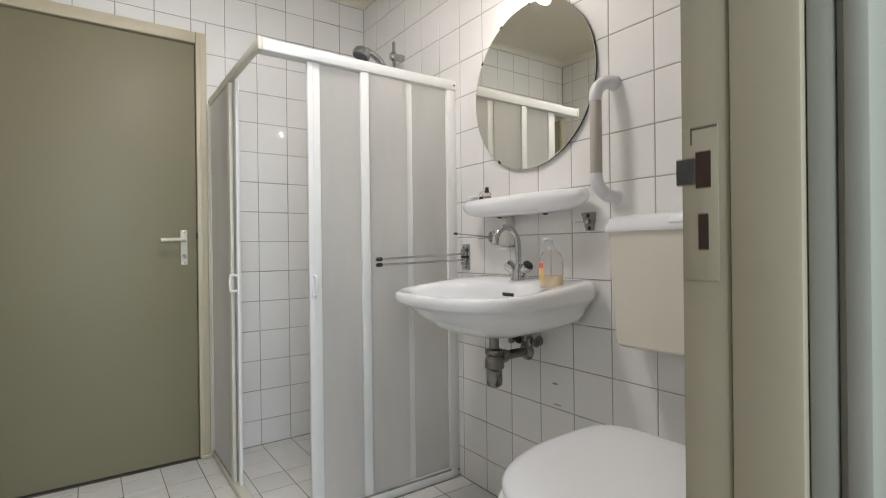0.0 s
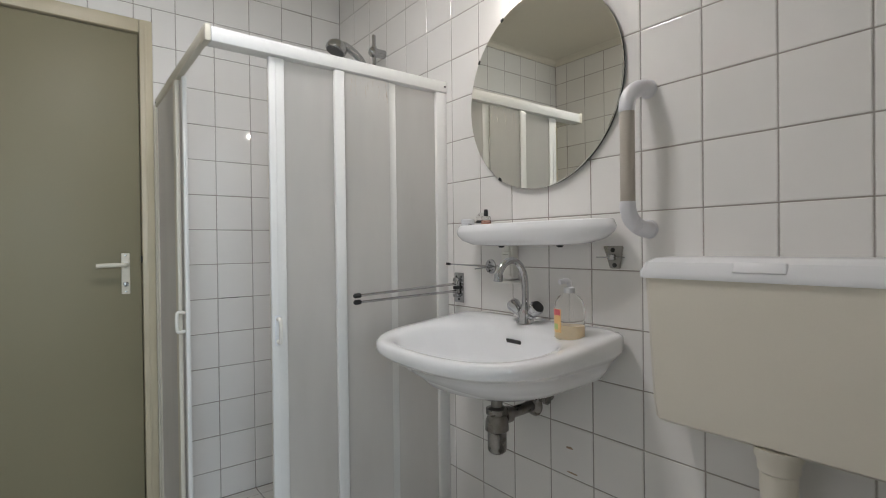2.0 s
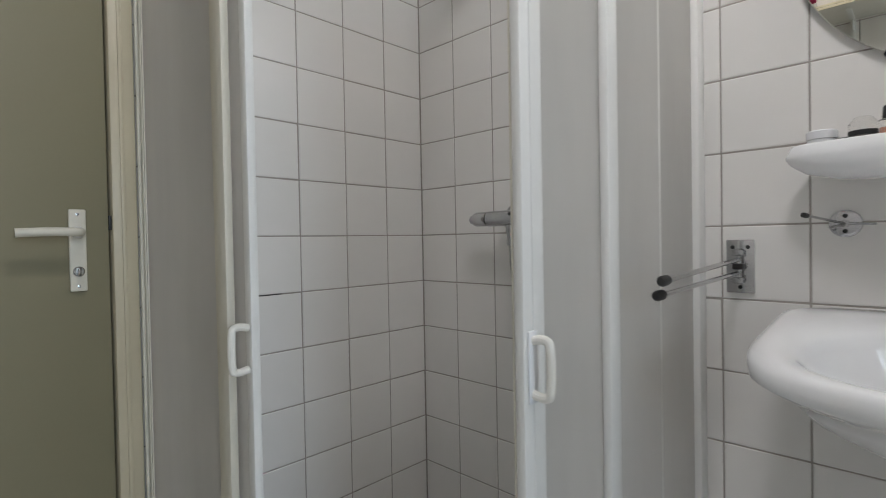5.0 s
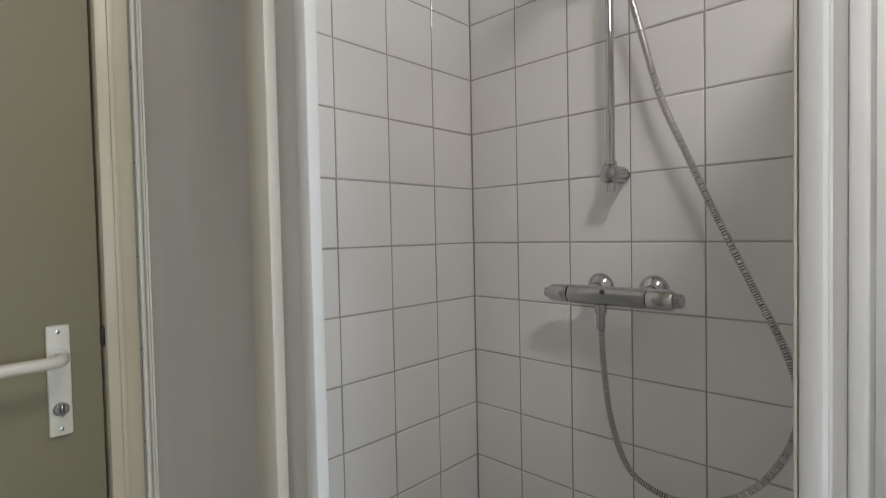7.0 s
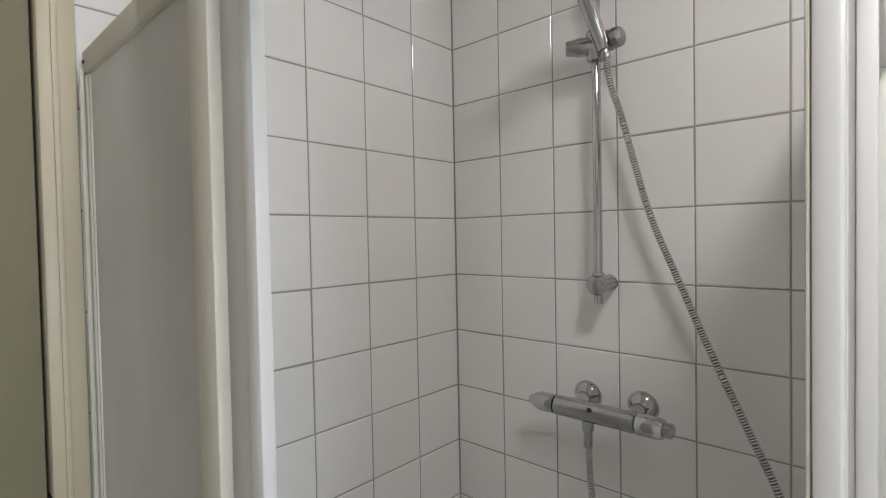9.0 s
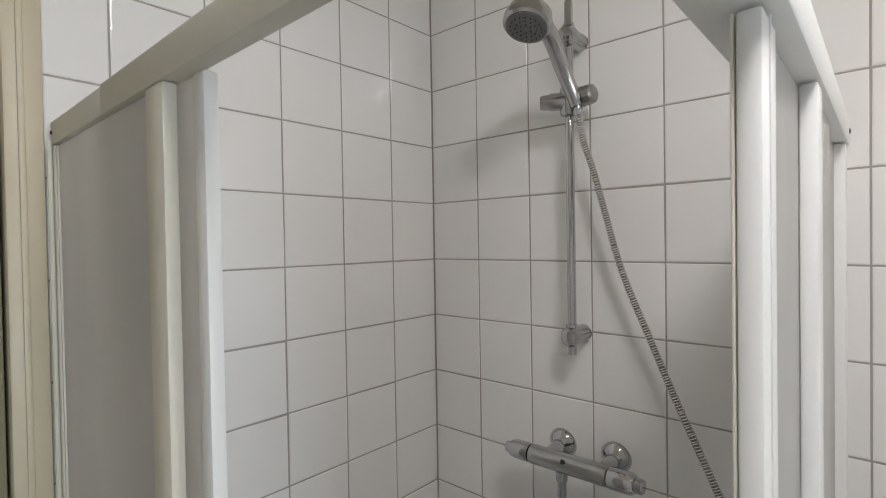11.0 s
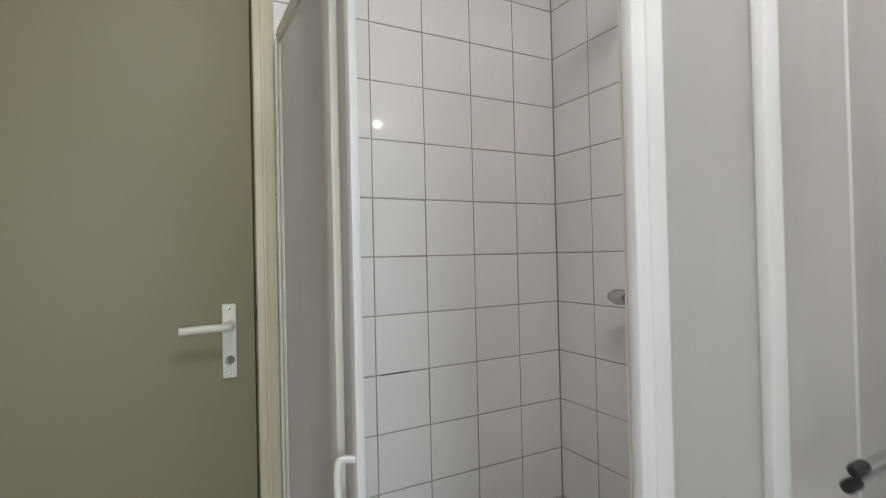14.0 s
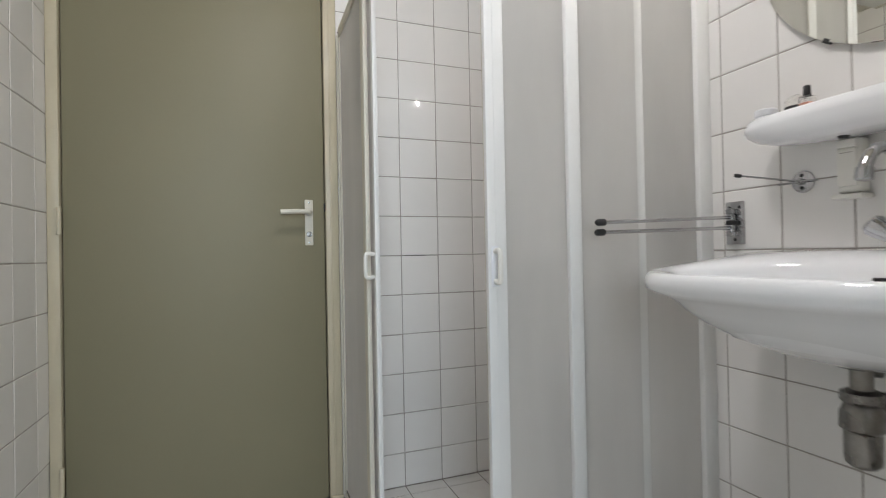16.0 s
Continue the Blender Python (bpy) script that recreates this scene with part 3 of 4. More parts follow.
def shower_mixer():
    e = thing("shower_mixer", (-0.07, -0.44, 1.085), "chrome thermostatic bar shower mixer on tiles", "shower mixer")
    x, z = -0.075, 1.078
    part("body", lathe([(0.018, 0.0), (0.021, 0.003), (0.021, 0.172), (0.018, 0.175)], (x, -0.346, z), (0, -1, 0), 26), DULL_CHROME, e)
    k = part("flow_knob", lathe([(0.0195, 0.0), (0.0208, 0.003), (0.0205, 0.038), (0.0165, 0.048), (0.012, 0.050), (0.011, 0.060), (0.007, 0.062)], (x, -0.344, z), (0, 1, 0), 10), CHROME, e)
    part("temperature_knob", lathe([(0.0200, 0.0), (0.0218, 0.003), (0.0215, 0.044), (0.018, 0.051), (0.0145, 0.052), (0.0145, 0.064), (0.012, 0.067)], (x, -0.523, z), (0, -1, 0), 12), CHROME, e)
    part("button", lathe([(0.005, 0.0), (0.005, 0.0016)], (x - 0.0185, -0.432, z + 0.0105), (-0.87, 0, 0.5), 14), BLACK, e, "small dark mark")
    for y in (-0.384, -0.506):
        part("wall_flange", lathe([(0.033, 0.0), (0.033, 0.002), (0.026, 0.012), (0.015, 0.020), (0.014, 0.062)], (0, y, 1.088), (-1, 0, -0.10), 30), CHROME, e)
    part("outlet", lathe([(0.012, 0), (0.013, 0.004), (0.012, 0.020), (0.009, 0.024), (0.0095, 0.052), (0.008, 0.056)], (x, -0.420, z - 0.018), (0, 0, -1), 18), DULL_CHROME, e)


shower_rail(), hand_shower(), shower_hose(), shower_mixer()


# ---- washbasin, tap and plumbing ----
YB = -1.338


def washbasin():
    def deck(x, y):
        s = min(1.0, max(0.0, (x + 0.44) / 0.38))
        return 0.0345 * s * (0.6 + 0.4 * s)
    e = thing("washbasin", (0, YB, 0.69), "white porcelain wall-hung washbasin", "washbasin")
    R = lambda c, sx, sy, z, n, k=1.0: oval(c, YB, sx, sy, (lambda x, y: z + k * deck(x, y)), n, 96)
    rings = [R(-0.215, 0.020, 0.020, 0.708, 2, 0), R(-0.235, 0.075, 0.105, 0.714, 2, 0), R(-0.262, 0.126, 0.172, 0.736, 2.2, 0), R(-0.278, 0.146, 0.210, 0.776, 2.3, 0),
             R(-0.284, 0.157, 0.230, 0.814, 2.4, 0.15), R(-0.286, 0.164, 0.240, 0.833, 2.4, 0.4), R(-0.287, 0.170, 0.247, 0.841, 2.4, 0.7), R(-0.283, 0.179, 0.256, 0.8465, 2.45, 0.9), R(-0.268, 0.206, 0.276, 0.850, (3.2, 2.5)),
             R(-0.2520, 0.238, 0.297, 0.851, (6, 2.55)), R(-0.2515, 0.2455, 0.306, 0.8475, (8, 2.55)), R(-0.2510, 0.2490, 0.3115, 0.840, (9, 2.55)), R(-0.2510, 0.2500, 0.313, 0.831, (9, 2.55)),
             R(-0.2500, 0.2490, 0.3115, 0.820, (9, 2.55), 0.5), R(-0.2460, 0.2450, 0.301, 0.813, (9, 2.5), 0.35), R(-0.2400, 0.2390, 0.290, 0.807, (9, 2.5), 0.2),
             R(-0.2300, 0.2290, 0.272, 0.797, (9, 2.5), 0.1), R(-0.2200, 0.2190, 0.262, 0.780, (9, 2.5), 0), R(-0.2050, 0.2040, 0.250, 0.758, (7, 2.4), 0), R(-0.196, 0.180, 0.212, 0.735, (4, 2.3), 0),
             R(-0.192, 0.135, 0.150, 0.713, 2.2, 0), R(-0.185, 0.088, 0.094, 0.699, 2, 0), R(-0.180, 0.060, 0.066, 0.692, 2, 0)]
    bowl = part("bowl", loft(rings), PORCELAIN, e, smooth=60)
    part("overflow_slot", turned(box(-0.003, 0.003, -0.029, 0.029, -0.0065, 0.0065, 0.003, 3), Matrix.Translation((-0.1255, -1.341, 0.830)) @ Matrix.Rotation(radians(-20), 4, "Y")), BLACK, bowl, "dark overflow slot")
    part("waste", lathe([(0.026, 0.0), (0.028, 0.002), (0.020, 0.004), (0.004, 0.002)], (-0.215, YB, 0.7085), seg=24), DULL_CHROME, bowl, "chrome waste ring")


def basin_tap():
    e = thing("basin_tap", (-0.075, YB, 0.878), "chrome two-handle basin mixer tap with swan neck", "tap")
    x, y = -0.075, -1.341
    body = part("body", lathe([(0.027, 0.0), (0.027, 0.006), (0.024, 0.012), (0.023, 0.022), (0.020, 0.034), (0.014, 0.042), (0.012, 0.056)], (x, y, 0.879), seg=28), CHROME, e)
    part("spout", tube(curve_points([(x, y, 0.925), (x, y, 0.98), (x - 0.003, y + 0.002, 1.022), (x - 0.020, y + 0.006, 1.054), (x - 0.048, y + 0.010, 1.065), (x - 0.075, y + 0.012, 1.054), (x - 0.092, y + 0.013, 1.032), (x - 0.096, y + 0.013, 1.022)], 8), 0.0105, 18), CHROME, e)
    part("aerator", lathe([(0.0125, 0.0), (0.0130, 0.003), (0.0130, 0.020), (0.0105, 0.022)], (x - 0.0945, y + 0.013, 1.027), (-0.16, 0.03, -1), 20), DULL_CHROME, e)
    for s, mat, lab in ((1, CHROME, "chrome handle seen on edge"), (-1, CHROME, "chrome handle with dark cap")):
        axis = (-0.10 if s < 0 else 0.02, s * 0.80, 0.62)
        h = part("handle", lathe([(0.013, 0.008), (0.0145, 0.026), (0.012, 0.029), (0.015, 0.034), (0.0205, 0.056), (0.0215, 0.066), (0.019, 0.070)], (x, y, 0.890), axis, 12), mat, e, lab)
        part("cap", lathe([(0.018, 0.0695), (0.018, 0.0720), (0.014, 0.0730)], (x, y, 0.890), axis, 24), BLACK if s < 0 else DULL_CHROME, h, "round handle cap")


def bottle_trap():
    e = thing("bottle_trap", (-0.19, YB, 0.52), "tarnished chrome bottle trap under the washbasin", "drain trap")
    x, y = -0.172, YB + 0.022
    part("flange", lathe([(0.040, 0.0), (0.040, 0.003), (0.028, 0.006)], (x, y, 0.684), seg=26), BLACK, e, "dark rubber seal ring")
    part("tailpiece", lathe([(0.017, 0.59), (0.017, 0.686)], (x, y, 0), seg=20), TARNISH, e)
    cup = part("cup", lathe([(0.020, 0.512), (0.026, 0.518), (0.0275, 0.530), (0.0275, 0.572), (0.034, 0.578), (0.033, 0.604), (0.027, 0.618), (0.024, 0.622)], (x, y, 0), seg=28), TARNISH, e)
    part("cap_nut", lathe([(0.029, 0.622), (0.032, 0.626), (0.032, 0.640), (0.022, 0.645)], (x, y, 0), seg=14), TARNISH, cup)
    part("outlet_nut", lathe([(0.022, 0.028), (0.024, 0.032), (0.024, 0.050), (0.018, 0.053)], (x, y, 0.612), (1, 0, 0), 14), TARNISH, e)
    part("outlet_pipe", lathe([(0.0165, 0.045), (0.0165, 0.188)], (x, y, 0.612), (1, 0.06, 0), 20), TARNISH, e)
    part("wall_flange", lathe([(0.034, 0.0), (0.034, 0.004), (0.028, 0.012), (0.019, 0.018)], (0, y + 0.012, 0.612), (-1, 0, 0), 28), TARNISH, e)


def angle_valves():
    for y, big in ((-1.272, 0), (-1.366, 1)):
        e = thing("angle_valve", (-0.02, y, 0.66), "small tarnished angle valve with supply pipe", "valve", "valves under the washbasin")
        part("stub", lathe([(0.018, 0.0), (0.018, 0.003), (0.009, 0.006), (0.009, 0.050)], (0, y, 0.658), (-1, 0, 0), 16), TARNISH, e)
        part("valve_body", lathe([(0.011, -0.016), (0.013, -0.010), (0.013, 0.014), (0.010, 0.018)], (-0.050, y, 0.660), seg=12), TARNISH, e)
        part("supply_pipe", tube(curve_points([(-0.050, y, 0.672), (-0.052, y, 0.700), (-0.062, y * 0.6 + YB * 0.4, 0.730), (-0.07, YB, 0.78)], 6), 0.0052, 10), TARNISH, e)
        part("valve_knob", lathe([(0.006, 0.010), (0.006, 0.024), (0.015, 0.026), (0.016, 0.036), (0.012, 0.040)], (-0.050, y, 0.660), (0, -1, 0) if big else (0.2, -1, 0), 8), TARNISH if big else BLACK, e, "ribbed valve knob")
    part_pipe = tube([(-0.030, -1.285, 0.645), (-0.030, -1.352, 0.652)], 0.006, 10)
    tagged(part("pipe", part_pipe, TARNISH), "thin tarnished supply pipe between the valves", "pipe")


washbasin(), basin_tap(), bottle_trap(), angle_valves()


# ---- over the washbasin ----
def round_mirror():
    e = thing("mirror", (0, -1.335, 1.28), "large round frameless wall mirror", "mirror")
    c = (-0.009, -1.335, 1.579)
    part("glass", lathe([(0.296, 0.0), (0.2985, 0.0012), (0.2985, 0.0040), (0.297, 0.0050)], c, (-1, 0, 0), 128), MIRROR, e, smooth=10)
    part("backing", lathe([(0.290, -0.0085), (0.2965, -0.0075), (0.2965, -0.0002)], c, (-1, 0, 0), 96), MIRROR_EDGE, e)
    for deg in (62, 88, 118, 148, 238):
        a = radians(deg)
        u, v = -math.cos(a), math.sin(a)
        m = Matrix.Translation((-0.010, -1.335 + 0.2985 * u, 1.579 + 0.2985 * v)) @ Matrix.Rotation(math.atan2(v, u), 4, "X")
        part("clip", turned(box(-0.005, 0.0095, -0.006, 0.004, -0.007, 0.007, 0.0015), m), BLACK, e, "small dark metal mirror clip")


def wall_lamp():
    e = thing("wall_lamp", (0, -1.320, 1.96), "grey-white wall spot lamp, lit, above the mirror", "wall lamp")
    part("base", lathe([(0.040, 0.0), (0.040, 0.010), (0.034, 0.016)], (0, -1.300, 1.965), (-1, 0, 0), 32), WHITE_METAL, e)
    part("arm", tube(curve_points([(-0.012, -1.300, 1.965), (-0.045, -1.302, 1.968), (-0.070, -1.312, 1.962)], 6), 0.010, 12), WHITE_METAL, e)
    part("cylinder", lathe([(0.026, -0.004), (0.029, 0.0), (0.030, 0.062), (0.028, 0.066)], (-0.078, -1.330, 1.946), (-0.12, 1, 0.10), 30), WHITE_METAL, e, "white cylindrical lamp body")
    c, up = Vector((-0.078, -1.352, 1.918)), Vector((-0.50, -0.22, 0.84)).normalized()
    arc = [radians(a) for a in (8, 25, 42, 60, 76, 90, 98)]
    outer = [(0.040 * math.sin(a), 0.040 * math.cos(a)) for a in arc]
    inner = [(0.0375 * math.sin(a), 0.0375 * math.cos(a)) for a in reversed(arc)]
    part("shade", lathe(outer + inner, c, up, 36), GREY_WHITE, e, "grey-white half-round shade")
    part("bulb", lathe([(0.006, 0.014), (0.009, 0.006), (0.011, -0.004), (0.010, -0.012), (0.007, -0.016), (0.002, -0.018)], c, up, 28), BULB_GLOW, e, "glowing warm bulb")


def porcelain_shelf():
    e = thing("wall_shelf", (0, -1.312, 1.13), "white porcelain shelf under the mirror", "shelf")
    yc, w = -1.337, 0.299
    rows = []
    for sc, z, dep in ((0.50, 1.108, 0.62), (0.74, 1.113, 0.82), (0.90, 1.126, 0.93), (0.972, 1.141, 0.975), (0.998, 1.152, 0.998), (1.0, 1.158, 1.0), (0.990, 1.164, 0.965), (0.978, 1.172, 0.925), (0.968, 1.1758, 0.895), (0.955, 1.1762, 0.875), (0.935, 1.172, 0.85), (0.6, 1.170, 0.6)):
        ring = []
        for i in range(64):
            a = 2 * math.pi * i / 64
            c, s = math.cos(a), math.sin(a)
            y = yc + w * sc * math.copysign(abs(s) ** (2 / 2.6), s)
            x = -0.0675 * 1.0 + 0.0665 * (dep if c < 0 else sc) * math.copysign(abs(c) ** (2 / 2.8), c)
            ring.append((min(x, -0.001), y, z))
        rows.append(ring)
    part("board", loft(rows), PORCELAIN, e, smooth=50)
    for y in (-1.240, -1.470):
        part("fixing", lathe([(0.010, 0.0), (0.010, 0.006), (0.006, 0.010)], (-0.072, y, 1.1125), (0, 0, -1), 14), BLACK, e, "dark fixing screw")


def shelf_items():
    z = 1.1695
    j = thing("cream_jar", (-0.088, -1.090, z), "small round white cream jar on the shelf", "jar")
    part("jar", lathe([(0.019, 0), (0.021, 0.002), (0.021, 0.012), (0.019, 0.013)], (-0.082, -1.092, z), seg=26), WHITE_PLASTIC, j)
    part("lid", lathe([(0.022, 0.0132), (0.0225, 0.016), (0.0225, 0.026), (0.020, 0.028)], (-0.082, -1.092, z), seg=26), WHITE_PLASTIC, j)
    g = thing("perfume_bottle", (-0.066, -1.146, z), "small clear glass bottle with a dark band", "bottle")
    part("glass", lathe([(0.018, 0), (0.020, 0.002), (0.020, 0.034), (0.012, 0.044), (0.009, 0.046)], (-0.066, -1.146, z), seg=24), CLEAR, g)
    part("band", lathe([(0.0202, 0.014), (0.0204, 0.016), (0.0204, 0.021), (0.0202, 0.022)], (-0.066, -1.146, z), seg=24), BLACK, g, "dark band")
    n = thing("nail_polish", (-0.078, -1.178, z), "nail polish bottle with peach lacquer and black cap", "bottle")
    part("glass", box(-0.092, -0.066, -1.190, -1.166, z, z + 0.034, 0.004, 3), CLEAR, n)
    part("lacquer", box(-0.090, -0.068, -1.188, -1.168, z + 0.002, z + 0.021, 0.003, 2), NAIL, n, "peach lacquer")
    part("cap", lathe([(0.007, 0.034), (0.0075, 0.036), (0.0065, 0.054), (0.005, 0.056)], (-0.079, -1.178, z), seg=16), BLACK, n, "black cap")
    t = lathe([(0.004, -0.012), (0.005, -0.008), (0.005, 0.010), (0.003, 0.013)], (-0.100, -1.122, z + 0.005), (0.2, 1, 0), 12)
    tagged(part("black_cap", t, BLACK), "small black bottle cap lying on the shelf", "cap")


def grab_bar():
    e = thing("grab_bar", (0, -1.695, 1.14), "vertical grab bar with taupe grip and white ends", "grab bar")
    x, y = -0.082, -1.685
    part("tube", lathe([(0.0165, 1.205), (0.0175, 1.207), (0.0175, 1.432), (0.0165, 1.434)], (x, y, 0), seg=30), RIBBED, e, "taupe grip tube")
    for s, z0, z1 in ((1, 1.428, 1.500), (-1, 1.212, 1.140)):
        pts = curve_points([(x, y, z0), (x, y, z0 + s * 0.016), (x + 0.010, y - 0.001, z0 + s * 0.040), (x + 0.034, y - 0.004, z0 + s * 0.058), (-0.022, y - 0.007, z0 + s * 0.066), (-0.001, y - 0.009, z0 + s * 0.066)], 8)
        el = part("end", tube(pts, lambda q: 0.0188 + 0.002 * q, 20), GREY_WHITE, e, "white plastic elbow end")
        part("foot", lathe([(0.0225, 0.0), (0.0235, 0.002), (0.0215, 0.006)], (0, y - 0.009, z0 + s * 0.066), (-1, 0, 0), 28), GREY_WHITE, el)


def towel_arms():
    e = thing("towel_rail", (0, -0.947, 0.90), "chrome wall plate with two swinging towel arms", "towel rail")
    plate = part("wall_plate", box(-0.005, -0.0005, -0.973, -0.921, 0.902, 1.011, 0.002), CHROME, e)
    for y, z in ((-0.961, 0.996), (-0.933, 0.996), (-0.947, 0.914)):
        part("screw", lathe([(0.004, 0), (0.004, 0.001), (0.002, 0.002)], (-0.005, y, z), (-1, 0, 0), 10), BLACK, plate)
    part("pivot", lathe([(0.006, 0.922), (0.006, 0.994)], (-0.016, -0.947, 0), seg=16), DULL_CHROME, e)
    for z in (0.985, 0.957, 0.929):
        part("pivot_block", box(-0.026, -0.0045, -0.957, -0.937, z - 0.006, z + 0.006, 0.002), BLACK if z == 0.957 else DULL_CHROME, e)
    for tip, z in (((-0.427, -0.950, 0.956), 0.971), ((-0.422, -0.941, 0.934), 0.944)):
        d = (Vector(tip) - Vector((-0.016, -0.947, z)))
        arm = part("arm", lathe([(0.0045, 0.0), (0.0045, d.length - 0.012)], (-0.016, -0.947, z), d, 14), CHROME, e)
        part("end_cap", lathe([(0.006, -0.016), (0.0078, -0.014), (0.0078, 0.004), (0.005, 0.008)], tip, d, 16), BLACK, arm, "black rubber end cap")


def round_holder():
    e = thing("towel_holder", (0, -1.116, 1.038), "round chrome wall rose with a thin black-tipped rod", "towel holder")
    part("rose", lathe([(0.024, 0.0), (0.025, 0.001), (0.024, 0.005), (0.018, 0.007)], (0, -1.116, 1.038), (-1, 0, 0), 30), CHROME, e)
    for dz in (0.014, -0.014):
        part("screw", lathe([(0.004, 0), (0.004, 0.001), (0.002, 0.002)], (-0.0068, -1.116, 1.038 + dz), (-1, 0, 0), 10), BLACK, e)
    part("hub", lathe([(0.007, 0.0), (0.007, 0.018)], (0, -1.116, 1.038), (-1, 0, 0), 14), DULL_CHROME, e)
    rod = part("rod", tube([(-0.016, -1.116, 1.038), (-0.155, -1.079, 1.051)], 0.0022, 8), DULL_CHROME, e)
    part("tip", tube([(-0.150, -1.080, 1.0505), (-0.163, -1.077, 1.0515)], 0.0042, 10), BLACK, rod, "black rod tip")
    part("rod", tube([(-0.016, -1.116, 1.038), (-0.022, -1.160, 1.036)], 0.0022, 8), DULL_CHROME, e)
    part("rod", tube([(-0.016, -1.116, 1.036), (-0.060, -1.100, 1.031)], 0.0022, 8), DULL_CHROME, e)


def soap_dispenser():
    e = thing("soap_holder", (0, -1.224, 0.99), "small ivory white wall-mounted soap dispenser on tiles", "soap dispenser")
    part("body", box(-0.034, -0.0005, -1.247, -1.202, 1.000, 1.110, 0.007, 3), IVORY, e)
    part("front", box(-0.040, -0.0335, -1.243, -1.206, 1.012, 1.088, 0.003, 2), IVORY, e)
    part("lid", box(-0.039, -0.0335, -1.242, -1.207, 1.090, 1.107, 0.002, 2), IVORY, e)
    part("tray", box(-0.044, -0.0005, -1.252, -1.196, 0.988, 0.9975, 0.003, 2), IVORY, e)
    part("slot", box(-0.0412, -0.0395, -1.236, -1.213, 1.0795, 1.0805), MOULD, e)


def hook_bracket():
    e = thing("wall_bracket", (0, -1.592, 1.05), "tapered chrome wall bracket with a thin wire hook", "bracket")
    bm = bmesh.new()
    out = [(-1.562, 1.105), (-1.622, 1.105), (-1.612, 1.045), (-1.582, 1.045)]
    a = [bm.verts.new((-0.0005, y, z)) for y, z in out]
    b = [bm.verts.new((-0.006, y, z)) for y, z in out]
    for i in range(4):
        bm.faces.new((a[i], a[(i + 1) % 4], b[(i + 1) % 4], b[i]))
    bm.faces.new(a), bm.faces.new(b)
    bmesh.ops.bevel(bm, geom=bm.edges[:], offset=0.002, segments=2, affect="EDGES")
    p = part("plate", bm, DARK_CHROME, e)
    for z, y in ((1.094, -1.592), (1.054, -1.597)):
        part("screw", lathe([(0.0065, 0), (0.0065, 0.001), (0.003, 0.002)], (-0.006, y, z), (-1, 0, 0), 12), BLACK, p, "dark screw")
    part("block", box(-0.018, -0.0058, -1.602, -1.584, 1.067, 1.083, 0.003), DULL_CHROME, e)
    part("wire", tube([(-0.012, -1.545, 1.075), (-0.012, -1.630, 1.075)], 0.0016, 8), DULL_CHROME, e)


def soap_bottle():
    x, y, z = -0.132, -1.547, 0.8672
    e = thing("soap_bottle", (x, y, z), "clear pump bottle of amber hand soap, nearly empty", "soap bottle")
    r = lambda s, h, n=2.6: oval(x, y, 0.027 * s, 0.040 * s, h, n, 40)
    part("bottle", loft([r(0.92, z), r(1, z + 0.004), r(1, z + 0.078), r(0.93, z + 0.094), r(0.72, z + 0.109), r(0.42, z + 0.117, 2), r(0.36, z + 0.122, 2)]), CLEAR, e)
    part("soap", loft([r(0.88, z + 0.0015), r(0.95, z + 0.005), r(0.95, z + 0.036), r(0.93, z + 0.037)]), SOAP, e, "amber liquid soap")
    part("collar", lathe([(0.014, 0.119), (0.014, 0.132), (0.010, 0.134)], (x, y, z), seg=20), GREY_WHITE, e)
    part("pump", tube(curve_points([(x, y, z + 0.132), (x, y, z + 0.146), (x - 0.009, y + 0.004, z + 0.150), (x - 0.026, y + 0.010, z + 0.147)], 5), 0.0068, 12), GREY_WHITE, e, "translucent white pump head")
    part("dip_tube", tube([(x, y, z + 0.120), (x + 0.002, y, z + 0.010)], 0.0024, 8), CLEAR, e)

    def wrap(z0, z1, a0, a1, out):
        bm, rows = bmesh.new(), []
        for k in range(11):
            a = radians(a0 + (a1 - a0) * k / 10)
            c, q = math.cos(a), math.sin(a)
            u = math.copysign(abs(c) ** (2 / 2.6), c)
            v = math.copysign(abs(q) ** (2 / 2.6), q)
            rows.append([bm.verts.new((x + (0.027 + o) * u, y + (0.040 + o) * v, h)) for o, h in ((out, z0), (out, z1), (out - 0.0004, z1), (out - 0.0004, z0))])
        for p, n in zip(rows, rows[1:]):
            for k in range(4):
                bm.faces.new((p[k], n[k], n[(k + 1) % 4], p[(k + 1) % 4]))
        bm.faces.new(rows[0]), bm.faces.new(rows[-1])
        return bm
    lab = part("label", wrap(z + 0.018, z + 0.078, 118, 176, 0.0006), LABEL_ORANGE, e, "orange fruit label")
    part("label_band", wrap(z + 0.062, z + 0.077, 120, 174, 0.0012), LABEL_RED, lab, "red label band")
    part("label_fruit", wrap(z + 0.026, z + 0.040, 136, 164, 0.0012), LABEL_GREEN, lab, "green fruit patch")


def ceiling_light():
    e = thing("ceiling_light", (-0.85, -1.20, ZC - 0.05), "round flush opal ceiling light, lit", "ceiling light")
    part("base", lathe([(0.172, 0.0), (0.172, -0.012), (0.164, -0.016)], (-0.85, -1.20, ZC - 0.0005), seg=48), WHITE_METAL, e)
    part("diffuser", lathe([(0.158, -0.0165), (0.156, -0.026), (0.132, -0.038), (0.080, -0.047), (0.010, -0.051)], (-0.85, -1.20, ZC), seg=48), LAMP_GLASS, e, "glowing opal glass dome")


ceiling_light(), round_mirror(), wall_lamp(), porcelain_shelf(), shelf_items(), grab_bar(), towel_arms(), round_holder(), soap_dispenser(), hook_bracket(), soap_bottle()


# ---- toilet ----
YT = -1.992


